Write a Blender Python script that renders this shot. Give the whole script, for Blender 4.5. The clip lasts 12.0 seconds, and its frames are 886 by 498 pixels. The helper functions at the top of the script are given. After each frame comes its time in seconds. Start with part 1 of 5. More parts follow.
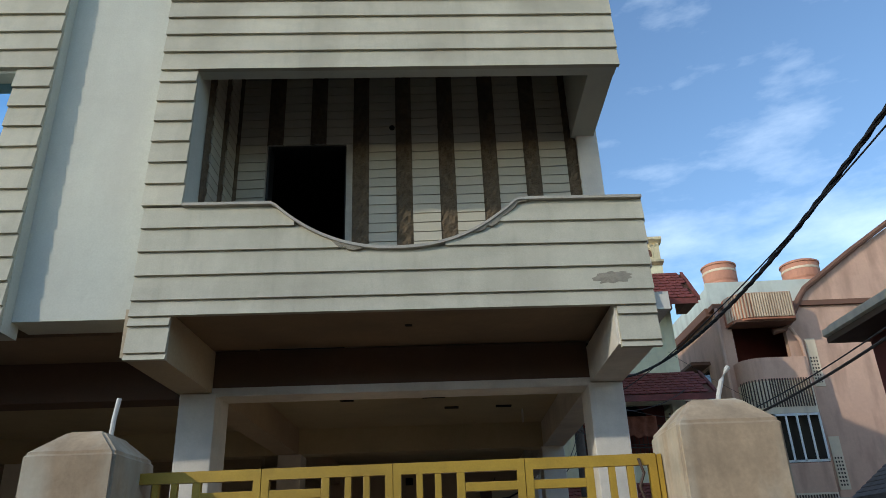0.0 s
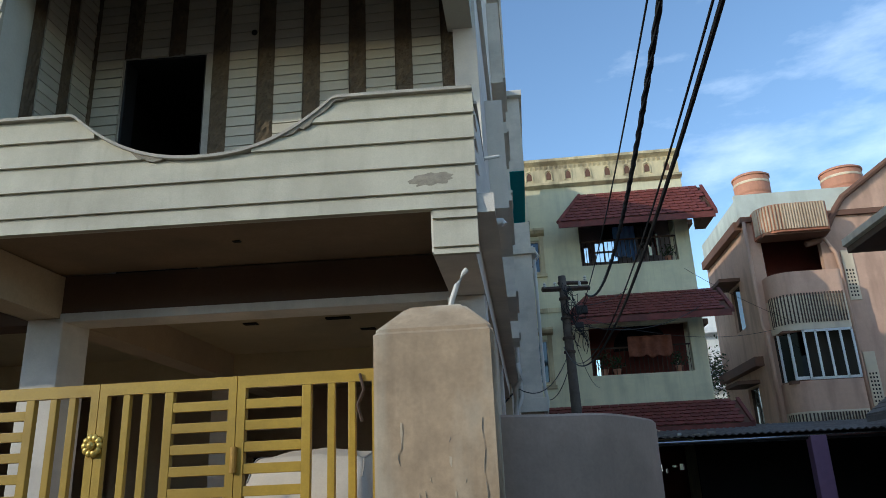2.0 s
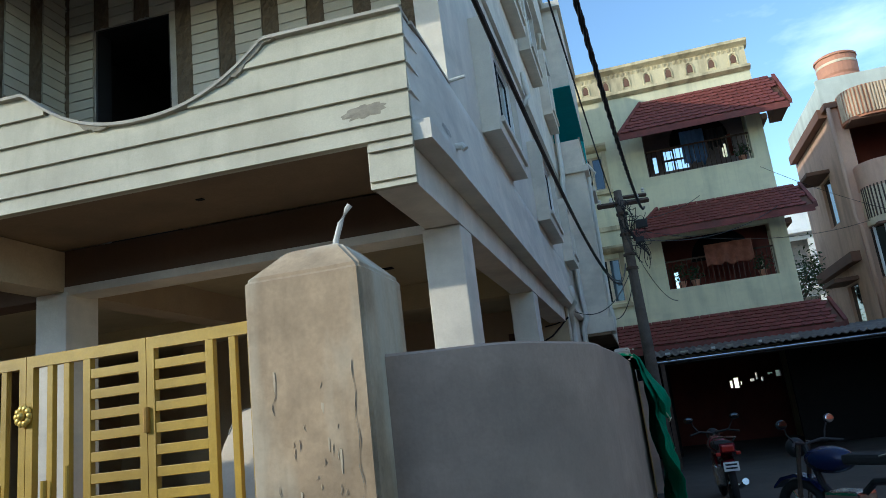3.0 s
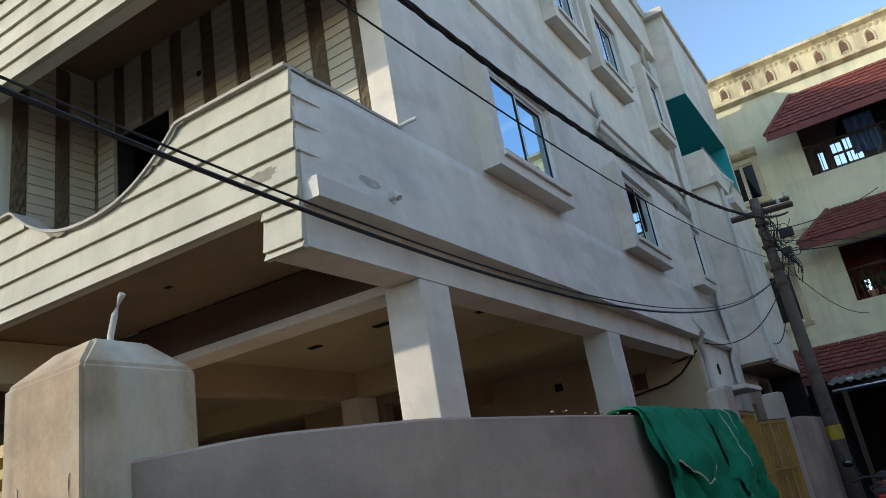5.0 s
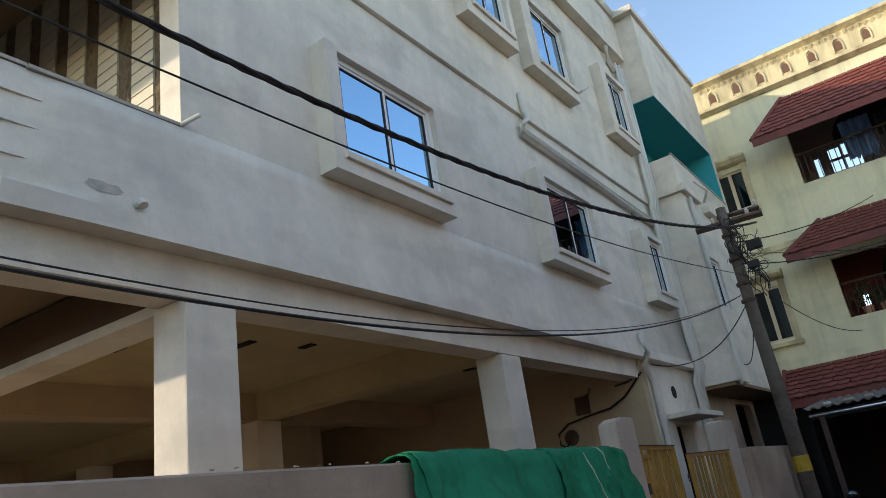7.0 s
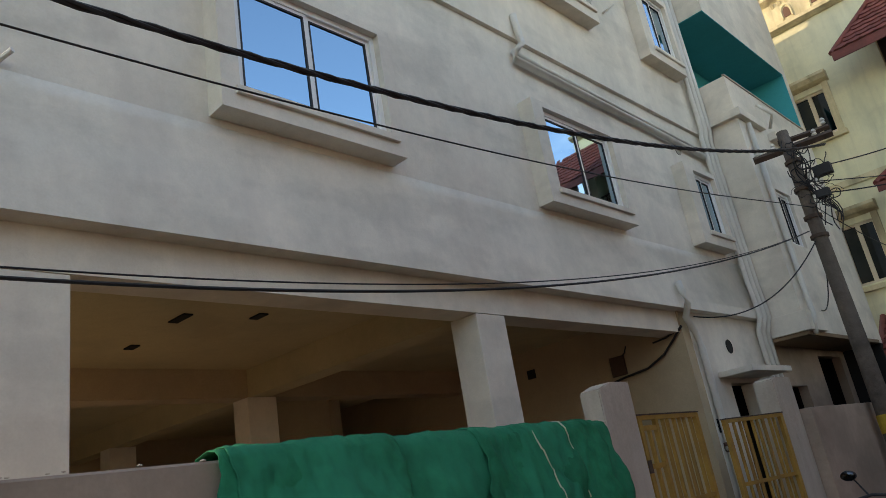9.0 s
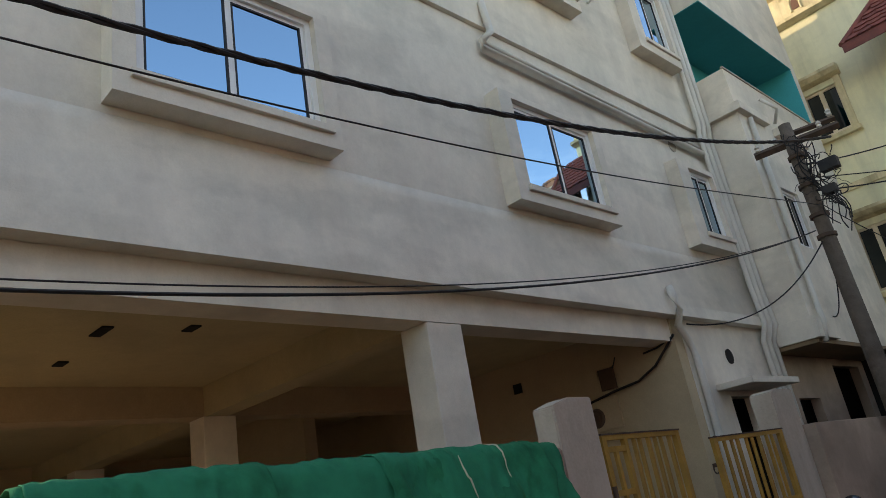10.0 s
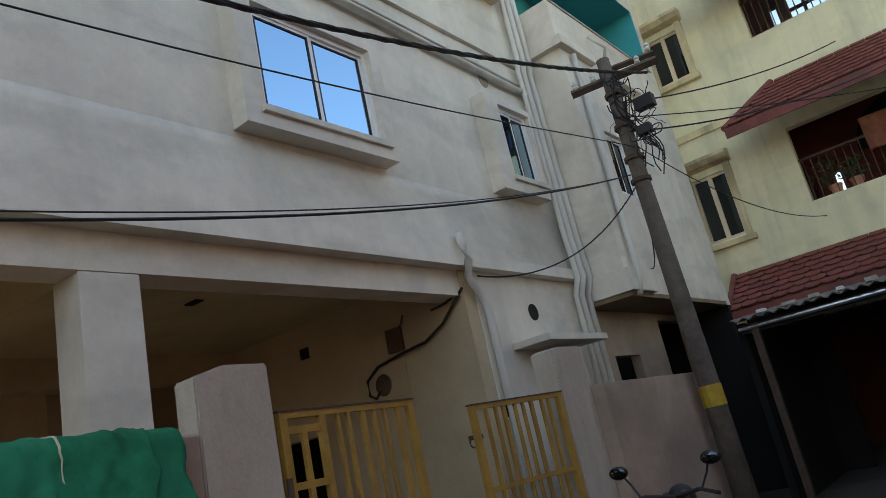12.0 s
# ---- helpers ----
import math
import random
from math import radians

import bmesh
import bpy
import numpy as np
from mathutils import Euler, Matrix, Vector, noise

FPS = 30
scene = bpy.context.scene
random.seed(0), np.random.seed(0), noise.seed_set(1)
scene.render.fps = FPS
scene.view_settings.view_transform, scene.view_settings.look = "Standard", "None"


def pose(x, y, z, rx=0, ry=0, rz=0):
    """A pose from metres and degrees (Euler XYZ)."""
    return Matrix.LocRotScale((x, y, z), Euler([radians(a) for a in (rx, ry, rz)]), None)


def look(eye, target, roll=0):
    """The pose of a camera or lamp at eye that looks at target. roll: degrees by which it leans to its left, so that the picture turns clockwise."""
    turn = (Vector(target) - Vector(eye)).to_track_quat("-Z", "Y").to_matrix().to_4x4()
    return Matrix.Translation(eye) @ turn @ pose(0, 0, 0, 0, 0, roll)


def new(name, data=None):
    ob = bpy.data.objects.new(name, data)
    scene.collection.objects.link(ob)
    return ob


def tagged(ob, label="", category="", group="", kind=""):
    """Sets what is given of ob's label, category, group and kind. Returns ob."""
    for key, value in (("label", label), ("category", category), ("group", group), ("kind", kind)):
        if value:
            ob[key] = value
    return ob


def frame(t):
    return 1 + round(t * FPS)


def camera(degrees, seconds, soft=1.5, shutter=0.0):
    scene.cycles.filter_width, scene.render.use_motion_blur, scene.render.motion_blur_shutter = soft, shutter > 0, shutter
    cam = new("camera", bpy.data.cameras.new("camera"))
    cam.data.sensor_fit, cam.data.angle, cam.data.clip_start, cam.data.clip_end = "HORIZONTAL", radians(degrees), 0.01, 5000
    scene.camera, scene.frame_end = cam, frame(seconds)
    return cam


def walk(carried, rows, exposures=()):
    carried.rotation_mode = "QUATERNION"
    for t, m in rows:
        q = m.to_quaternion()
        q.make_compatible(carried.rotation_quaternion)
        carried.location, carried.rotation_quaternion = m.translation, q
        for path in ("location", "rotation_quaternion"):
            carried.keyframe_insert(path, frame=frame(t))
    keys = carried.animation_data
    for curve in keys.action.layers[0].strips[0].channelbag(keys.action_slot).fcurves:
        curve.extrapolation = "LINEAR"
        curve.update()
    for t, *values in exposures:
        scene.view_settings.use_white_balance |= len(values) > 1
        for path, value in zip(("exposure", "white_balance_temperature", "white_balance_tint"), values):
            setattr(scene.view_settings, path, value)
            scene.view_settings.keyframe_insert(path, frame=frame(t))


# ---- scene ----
cam = camera(62.7, 12.0, soft=0.4)
PATH = [
    (0, (-0.18, 0.07, 1.625), (-0.179, 1.904, 2.424), -2.3),
    (0.5, (0.252, 0.291, 1.648), (0.216, 2.162, 2.353), -0.1),
    (1, (0.786, 0.382, 1.615), (0.81, 2.3, 2.181), -0.7),
    (1.5, (1.186, 0.529, 1.577), (1.056, 2.435, 2.169), -0.7),
    (2, (1.643, 0.7, 1.583), (1.452, 2.591, 2.205), -2.5),
    (2.5, (2.166, 0.844, 1.576), (1.823, 2.742, 2.105), -5.9),
    (3, (2.591, 1.1, 1.566), (2.118, 2.987, 2.03), -6.8),
    (5, (4.082, 2.291, 1.536), (3.137, 3.928, 2.188), -9.9),
    (5.5, (4.336, 2.711, 1.599), (3.316, 4.322, 2.205), -9.9),
    (6, (4.685, 3.045, 1.567), (3.601, 4.64, 2.097), -8.5),
    (6.5, (4.902, 3.443, 1.481), (3.892, 5.078, 2.035), -8.7),
    (7, (5.111, 3.83, 1.549), (4.092, 5.405, 2.243), -8.8),
    (8.8, (5.453, 5.325, 1.484), (4.209, 6.727, 2.183), -9.4),
    (9, (5.491, 5.499, 1.562), (4.229, 6.91, 2.208), -9.7),
    (9.5, (5.569, 5.876, 1.583), (4.31, 7.251, 2.306), -7.7),
    (10, (5.495, 6.403, 1.571), (4.202, 7.762, 2.263), -10.0),
    (10.5, (5.559, 6.785, 1.661), (4.238, 8.093, 2.398), -10.4),
    (11, (5.469, 7.249, 1.553), (4.238, 8.62, 2.33), -10.6),
    (11.5, (5.603, 7.731, 1.576), (4.321, 9.104, 2.262), -10.3),
    (12, (5.635, 8.275, 1.51), (4.51, 9.835, 2.061), -12.6),
]
walk(cam, [(t, look(eye, target, roll)) for t, eye, target, roll in PATH],
     exposures=[(0, 0.55, 6250, 7), (2, 0.66, 6250, 6), (3, 1.04, 6080, 2), (5, 1.25, 6850, 9), (6.2, 1.53, 7600, 12), (7, 1.46, 7800, 11), (9.5, 1.50, 8900, 14), (11.5, 1.38, 8800, 14), (12, 1.7, 8600, 13)])

# ---- light ----
SUN_FROM = Vector((-1.28, -1.0, 0.60)).normalized()      # towards the sun: low, behind the lens and to its left
world = bpy.data.worlds.new("sky")
scene.world = world
world.use_nodes = True
wn, wl = world.node_tree.nodes, world.node_tree.links
sky = wn.new("ShaderNodeTexSky")
sky.sky_type, sky.sun_disc = "NISHITA", False
sky.sun_elevation = math.asin(SUN_FROM.z)
sky.sun_rotation = math.atan2(SUN_FROM.x, SUN_FROM.y)
sky.air_density, sky.dust_density, sky.ozone_density = 1.05, 0.35, 2.9
geo = wn.new("ShaderNodeTexCoord")
mp = wn.new("ShaderNodeMapping")
mp.inputs["Scale"].default_value = (1.2, 1.2, 3.4)
nz = wn.new("ShaderNodeTexNoise")
nz.inputs["Scale"].default_value, nz.inputs["Detail"].default_value, nz.inputs["Roughness"].default_value = 2.3, 7.0, 0.58
cr = wn.new("ShaderNodeValToRGB")
cr.color_ramp.elements[0].position, cr.color_ramp.elements[1].position = 0.52, 0.80
mixc = wn.new("ShaderNodeMix")
mixc.data_type = "RGBA"
mixc.inputs["B"].default_value = (8.2, 9.0, 10.0, 1)
wl.new(geo.outputs["Generated"], mp.inputs["Vector"])
wl.new(mp.outputs["Vector"], nz.inputs["Vector"])
wl.new(nz.outputs["Fac"], cr.inputs["Fac"])
half = wn.new("ShaderNodeMath")
half.operation = "MULTIPLY"
half.inputs[1].default_value = 0.40
wl.new(cr.outputs["Color"], half.inputs[0])
wl.new(half.outputs[0], mixc.inputs["Factor"])
wl.new(sky.outputs["Color"], mixc.inputs["A"])
wl.new(mixc.outputs["Result"], wn["Background"].inputs["Color"])
wn["Background"].inputs["Strength"].default_value = 0.15
lamp = bpy.data.lights.new("sun", "SUN")
lamp.energy, lamp.angle, lamp.color = 1.34, radians(0.8), (1.0, 0.91, 0.76)
sun = new("sun", lamp)
sun.matrix_world = look(tuple(SUN_FROM * 60), (0, 0, 0))


# ---- materials ----
def surface(name, base, rough=0.8, vary=0.12, scale=1.6, grain=60.0, bump=0.15, stain=None, stain_amount=0.35, streak=False, metal=0.0, piece=0.0, spec=0.4, tint=None, patch=0.0, runs=0.0):
    """A procedural surface: base colour, cloudy variation, fine grain and relief, stains or run-down streaks, piece-to-piece change."""
    m = bpy.data.materials.new(name)
    m.use_nodes = True
    n, l = m.node_tree.nodes, m.node_tree.links
    bsdf = n["Principled BSDF"]
    bsdf.inputs["Roughness"].default_value, bsdf.inputs["Metallic"].default_value = rough, metal
    bsdf.inputs["Specular IOR Level"].default_value = spec
    co = n.new("ShaderNodeTexCoord")
    big = n.new("ShaderNodeTexNoise")
    big.inputs["Scale"].default_value, big.inputs["Detail"].default_value, big.inputs["Roughness"].default_value = scale, 6.0, 0.62
    fine = n.new("ShaderNodeTexNoise")
    fine.inputs["Scale"].default_value, fine.inputs["Detail"].default_value = grain, 3.0
    l.new(co.outputs["Object"], big.inputs["Vector"])
    l.new(co.outputs["Object"], fine.inputs["Vector"])
    ramp = n.new("ShaderNodeValToRGB")
    ramp.color_ramp.elements[0].position, ramp.color_ramp.elements[1].position = 0.30, 0.72
    lo = [c * (1 - vary) for c in base]
    hi = [min(c * (1 + vary), 0.95) for c in (tint or base)]
    ramp.color_ramp.elements[0].color, ramp.color_ramp.elements[1].color = (*lo, 1), (*hi, 1)
    l.new(big.outputs["Fac"], ramp.inputs["Fac"])
    out = ramp.outputs["Color"]
    g = n.new("ShaderNodeMix")
    g.data_type, g.blend_type = "RGBA", "OVERLAY"
    g.inputs["Factor"].default_value = 0.12
    l.new(out, g.inputs["A"])
    l.new(fine.outputs["Fac"], g.inputs["B"])
    out = g.outputs["Result"]
    mid = n.new("ShaderNodeTexNoise")
    mid.inputs["Scale"].default_value, mid.inputs["Detail"].default_value, mid.inputs["Roughness"].default_value = 9.0, 8.0, 0.7
    l.new(co.outputs["Object"], mid.inputs["Vector"])
    blot = n.new("ShaderNodeMapRange")
    blot.inputs["From Min"].default_value, blot.inputs["From Max"].default_value = 0.35, 0.65
    blot.inputs["To Min"].default_value, blot.inputs["To Max"].default_value = 1 - 0.45 * vary, 1 + 0.45 * vary
    l.new(mid.outputs["Fac"], blot.inputs["Value"])
    worn = n.new("ShaderNodeHueSaturation")
    l.new(blot.outputs["Result"], worn.inputs["Value"])
    l.new(out, worn.inputs["Color"])
    out = worn.outputs["Color"]
    if stain:
        st = n.new("ShaderNodeTexNoise")
        st.inputs["Scale"].default_value, st.inputs["Detail"].default_value = 1.0, 7.0
        smap = n.new("ShaderNodeMapping")
        smap.inputs["Scale"].default_value = (2.6, 2.6, 0.62) if streak else (1.3, 1.3, 1.3)
        smap.inputs["Location"].default_value = (3.1, 7.7, 1.9)
        l.new(co.outputs["Object"], smap.inputs["Vector"])
        l.new(smap.outputs["Vector"], st.inputs["Vector"])
        sr = n.new("ShaderNodeValToRGB")
        sr.color_ramp.elements[0].position, sr.color_ramp.elements[1].position = 0.47, 0.66
        l.new(st.outputs["Fac"], sr.inputs["Fac"])
        sm = n.new("ShaderNodeMath")
        sm.operation = "MULTIPLY"
        sm.inputs[1].default_value = stain_amount
        l.new(sr.outputs["Color"], sm.inputs[0])
        mx = n.new("ShaderNodeMix")
        mx.data_type = "RGBA"
        mx.inputs["B"].default_value = (*stain, 1)
        l.new(sm.outputs[0], mx.inputs["Factor"])
        l.new(out, mx.inputs["A"])
        out = mx.outputs["Result"]
    for amount, size, lo_at, hi_at, seed in ((patch, (0.75, 0.75, 1.9), 0.50, 0.60, 11.3), (runs, (13.0, 13.0, 0.8), 0.54, 0.74, 4.7)):
        if not amount:
            continue
        wn_ = n.new("ShaderNodeTexNoise")
        wn_.inputs["Scale"].default_value, wn_.inputs["Detail"].default_value, wn_.inputs["Roughness"].default_value = 1.0, 8.0, 0.55
        wm = n.new("ShaderNodeMapping")
        wm.inputs["Scale"].default_value, wm.inputs["Location"].default_value = size, (seed, seed * 0.7, seed * 0.3)
        l.new(co.outputs["Object"], wm.inputs["Vector"])
        l.new(wm.outputs["Vector"], wn_.inputs["Vector"])
        wr = n.new("ShaderNodeMapRange")
        wr.inputs["From Min"].default_value, wr.inputs["From Max"].default_value = lo_at, hi_at
        wr.inputs["To Min"].default_value, wr.inputs["To Max"].default_value = 1.0, 1.0 - amount
        l.new(wn_.outputs["Fac"], wr.inputs["Value"])
        wh_ = n.new("ShaderNodeHueSaturation")
        l.new(wr.outputs["Result"], wh_.inputs["Value"])
        l.new(out, wh_.inputs["Color"])
        out = wh_.outputs["Color"]
    if piece:
        oi = n.new("ShaderNodeObjectInfo")
        hsv = n.new("ShaderNodeHueSaturation")
        mr = n.new("ShaderNodeMapRange")
        mr.inputs["To Min"].default_value, mr.inputs["To Max"].default_value = 1 - piece, 1 + piece
        l.new(oi.outputs["Random"], mr.inputs["Value"])
        l.new(mr.outputs["Result"], hsv.inputs["Value"])
        l.new(out, hsv.inputs["Color"])
        out = hsv.outputs["Color"]
    l.new(out, bsdf.inputs["Base Color"])
    if bump:
        b = n.new("ShaderNodeBump")
        b.inputs["Strength"].default_value, b.inputs["Distance"].default_value = bump, 0.01
        l.new(fine.outputs["Fac"], b.inputs["Height"])
        b2 = n.new("ShaderNodeBump")
        b2.inputs["Strength"].default_value, b2.inputs["Distance"].default_value = bump * 0.6, 0.05
        l.new(big.outputs["Fac"], b2.inputs["Height"])
        l.new(b.outputs["Normal"], b2.inputs["Normal"])
        l.new(b2.outputs["Normal"], bsdf.inputs["Normal"])
    return m


M_SIDING = surface("cream_siding", (0.51, 0.467, 0.355), 0.75, 0.09, 1.1, 90, 0.12, (0.36, 0.32, 0.235), 0.45, True, piece=0.035, patch=0.09, runs=0.10)
M_PRIMER = surface("white_primer", (0.68, 0.635, 0.55), 0.85, 0.10, 0.9, 70, 0.2, (0.56, 0.50, 0.44), 0.34, True, tint=(0.75, 0.675, 0.575), patch=0.12, runs=0.02)
M_RECESS = surface("cream_plaster", (0.56, 0.55, 0.46), 0.85, 0.06, 0.9, 70, 0.15, (0.48, 0.45, 0.38), 0.35, True)
M_SOFFIT = surface("soffit_plaster", (0.50, 0.42, 0.255), 0.85, 0.08, 0.9, 60, 0.15, (0.33, 0.28, 0.19), 0.4)
# dark brown with shade put in, for beams under overhangs and an eave
M_BEAM = surface("shaded_brown", (0.12, 0.072, 0.045), 0.85, 0.12, 0.9, 60, 0.15, (0.08, 0.05, 0.03), 0.4)
M_INNER = surface("putty_wall", (0.46, 0.365, 0.24), 0.9, 0.08, 0.6, 60, 0.15, (0.34, 0.27, 0.2), 0.35)
# soffit plaster darkened to brown: shade under the slabs is in the colour
M_UNDER = surface("shaded_soffit", (0.24, 0.165, 0.10), 0.85, 0.12, 0.8, 60, 0.15, (0.16, 0.11, 0.07), 0.5)
M_STONE = surface("carved_stone", (0.125, 0.09, 0.055), 0.9, 0.25, 14, 55, 0.7, (0.08, 0.06, 0.035), 0.6)
M_TILE = surface("balcony_tile", (0.48, 0.44, 0.345), 0.55, 0.06, 2.0, 80, 0.1, (0.45, 0.41, 0.33), 0.3, piece=0.08)
M_COPING = surface("cement_coping", (0.40, 0.36, 0.30), 0.85, 0.15, 6, 80, 0.3, (0.25, 0.22, 0.18), 0.4)
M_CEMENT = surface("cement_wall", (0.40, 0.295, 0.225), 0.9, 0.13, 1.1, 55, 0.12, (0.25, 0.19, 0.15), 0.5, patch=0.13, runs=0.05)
M_PILLAR = surface("tan_plaster", (0.45, 0.33, 0.21), 0.9, 0.22, 3.2, 50, 0.18, (0.64, 0.60, 0.48), 0.75, True, patch=0.18, runs=0.14)
M_SIDEPIL = surface("pale_render", (0.44, 0.37, 0.30), 0.9, 0.12, 1.2, 50, 0.3, (0.60, 0.55, 0.46), 0.6, True, runs=0.08)
M_CONC = surface("pole_concrete", (0.115, 0.09, 0.072), 0.9, 0.35, 5, 60, 0.8, (0.14, 0.12, 0.1), 0.5, True)
M_YELLOW = surface("gate_yellow", (0.45, 0.285, 0.036), 0.45, 0.12, 5, 90, 0.12, (0.28, 0.17, 0.03), 0.5)
M_GOLD = surface("gate_gold", (0.60, 0.42, 0.10), 0.35, 0.1, 8, 80, 0.1, metal=0.5)
M_OLDYEL = surface("old_yellow_paint", (0.40, 0.225, 0.045), 0.65, 0.2, 4, 60, 0.3, (0.22, 0.12, 0.05), 0.6, True)
M_RUST = surface("rusty_iron", (0.085, 0.055, 0.04), 0.8, 0.3, 8, 60, 0.4)
M_GREEN = surface("green_shade_net", (0.003, 0.18, 0.085), 0.85, 0.38, 3.0, 220, 0.5, (0.01, 0.29, 0.16), 0.4, spec=0.2)
M_HEM = surface("pale_hem", (0.50, 0.52, 0.36), 0.8, 0.1, 8, 60, 0.2)
M_TEAL = surface("teal_paint", (0.012, 0.37, 0.40), 0.7, 0.08, 1.0, 60, 0.12, (0.01, 0.30, 0.33), 0.4)
M_PIPE = surface("pvc_pipe", (0.66, 0.63, 0.57), 0.45, 0.06, 3, 60, 0.05, (0.42, 0.39, 0.33), 0.5, True)
M_FRAME = surface("upvc_frame", (0.78, 0.78, 0.76), 0.35, 0.03, 3, 60, 0.03)
M_GASKET = surface("black_gasket", (0.02, 0.02, 0.022), 0.6, 0.1, 5, 60, 0.05)
# near-black whose colour already holds the shade inside rooms and holes
M_SHADE = surface("shade_black", (0.012, 0.011, 0.010), 0.9, 0.2, 2, 40, 0.1)
M_CABLE = surface("black_cable", (0.015, 0.014, 0.015), 0.55, 0.2, 8, 90, 0.15)
M_GROUND = surface("lane_concrete", (0.09, 0.079, 0.066), 0.9, 0.2, 0.7, 30, 0.5, (0.13, 0.11, 0.09), 0.55)
M_YWALL = surface("pale_yellow_paint", (0.80, 0.74, 0.50), 0.85, 0.06, 0.6, 60, 0.12, (0.52, 0.50, 0.34), 0.45, True, patch=0.08, runs=0.10)
M_YTRIM = surface("ochre_trim", (0.68, 0.57, 0.35), 0.8, 0.1, 1.4, 60, 0.15, (0.20, 0.15, 0.09), 0.65, True, runs=0.2)
M_REDTILE = surface("red_roof_tile", (0.215, 0.054, 0.042), 0.7, 0.25, 3, 40, 0.3, (0.10, 0.05, 0.04), 0.5, piece=0.15)
M_REDWALL = surface("maroon_paint", (0.19, 0.045, 0.032), 0.8, 0.12, 0.9, 60, 0.15, (0.09, 0.03, 0.025), 0.4)
M_PINK = surface("salmon_paint", (0.61, 0.385, 0.28), 0.85, 0.09, 0.7, 60, 0.15, (0.34, 0.21, 0.15), 0.55, True)
M_PINKT = surface("terracotta_paint", (0.50, 0.20, 0.115), 0.85, 0.1, 1.1, 60, 0.15, (0.3, 0.13, 0.08), 0.5, True)
M_CREAM = surface("ivory_paint", (0.72, 0.60, 0.44), 0.85, 0.06, 1.0, 60, 0.12, (0.42, 0.34, 0.25), 0.5, True)
M_MINT = surface("pale_mint_paint", (0.58, 0.61, 0.54), 0.85, 0.07, 0.8, 60, 0.12, (0.35, 0.36, 0.31), 0.5, True)
M_BROWN = surface("brown_band", (0.17, 0.085, 0.055), 0.8, 0.1, 1.4, 60, 0.15)
M_GREY = surface("grey_sheet", (0.18, 0.155, 0.14), 0.7, 0.25, 3, 40, 0.3, (0.09, 0.075, 0.06), 0.5)
M_PURPLE = surface("mauve_paint", (0.25, 0.14, 0.22), 0.85, 0.1, 1.4, 60, 0.15)
M_WHITE = surface("white_distance", (0.72, 0.72, 0.70), 0.85, 0.06, 0.8, 60, 0.1, (0.45, 0.44, 0.42), 0.4, True)
M_CARCOVER = surface("beige_cover", (0.60, 0.49, 0.36), 0.75, 0.08, 2.0, 80, 0.25, (0.50, 0.45, 0.38), 0.4)
M_CLOTH_B = surface("blue_cloth", (0.10, 0.18, 0.33), 0.9, 0.15, 5, 80, 0.3)
M_CLOTH_R = surface("rust_cloth", (0.28, 0.10, 0.06), 0.9, 0.2, 7, 80, 0.3)
M_BIKE_R = surface("maroon_enamel", (0.14, 0.012, 0.02), 0.25, 0.1, 5, 60, 0.03)
M_BIKE_B = surface("blue_enamel", (0.008, 0.014, 0.06), 0.25, 0.1, 5, 60, 0.03)
M_RUBBER = surface("black_rubber", (0.018, 0.018, 0.018), 0.8, 0.2, 8, 60, 0.2)
M_STEEL = surface("bright_steel", (0.62, 0.62, 0.60), 0.25, 0.08, 6, 60, 0.05, metal=1.0)
M_LAMP = surface("lamp_lens", (0.45, 0.03, 0.02), 0.25, 0.05, 6, 60, 0.03)
M_TRUNK = surface("bark", (0.12, 0.09, 0.065), 0.9, 0.25, 6, 40, 0.6)
M_LEAF = surface("leaf_green", (0.035, 0.075, 0.025), 0.6, 0.4, 5, 30, 0.1)
M_TERRA = surface("tank_terracotta", (0.52, 0.24, 0.15), 0.7, 0.1, 2, 60, 0.1)
M_MARKY = surface("pole_mark_yellow", (0.45, 0.29, 0.03), 0.7, 0.2, 6, 60, 0.2)
M_DRIP = surface("pale_plaster_drip", (0.53, 0.44, 0.31), 0.9, 0.12, 8, 60, 0.2)
M_SMEAR = surface("dried_cement", (0.27, 0.235, 0.178), 0.9, 0.15, 14, 80, 0.4)
M_DAMP = surface("damp_plaster", (0.46, 0.42, 0.37), 0.85, 0.15, 9, 70, 0.2)
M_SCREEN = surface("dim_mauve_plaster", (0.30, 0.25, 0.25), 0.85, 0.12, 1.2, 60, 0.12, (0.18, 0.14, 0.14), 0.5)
M_IVORYBAR = surface("faded_ivory_paint", (0.58, 0.44, 0.30), 0.8, 0.15, 4, 60, 0.15, (0.3, 0.2, 0.13), 0.5, True)
M_SWITCH = surface("brown_box", (0.08, 0.045, 0.03), 0.6, 0.15, 5, 60, 0.1)


def glass(name, tint, rough=0.02):
    """Dark window glass: a mirror-like coat over a nearly black pane."""
    m = bpy.data.materials.new(name)
    m.use_nodes = True
    n, l = m.node_tree.nodes, m.node_tree.links
    b = n["Principled BSDF"]
    b.inputs["Base Color"].default_value = (*tint, 1)
    b.inputs["Roughness"].default_value, b.inputs["Metallic"].default_value = rough, 1.0
    co, nn, bp = n.new("ShaderNodeTexCoord"), n.new("ShaderNodeTexNoise"), n.new("ShaderNodeBump")
    nn.inputs["Scale"].default_value = 1.3
    bp.inputs["Strength"].default_value, bp.inputs["Distance"].default_value = 0.05, 0.02
    l.new(co.outputs["Object"], nn.inputs["Vector"])
    l.new(nn.outputs["Fac"], bp.inputs["Height"])
    l.new(bp.outputs["Normal"], b.inputs["Normal"])
    return m


M_MIRROR = glass("reflective_glass", (0.29, 0.48, 0.63))
M_PANE = glass("dark_glass", (0.06, 0.07, 0.08), 0.05)
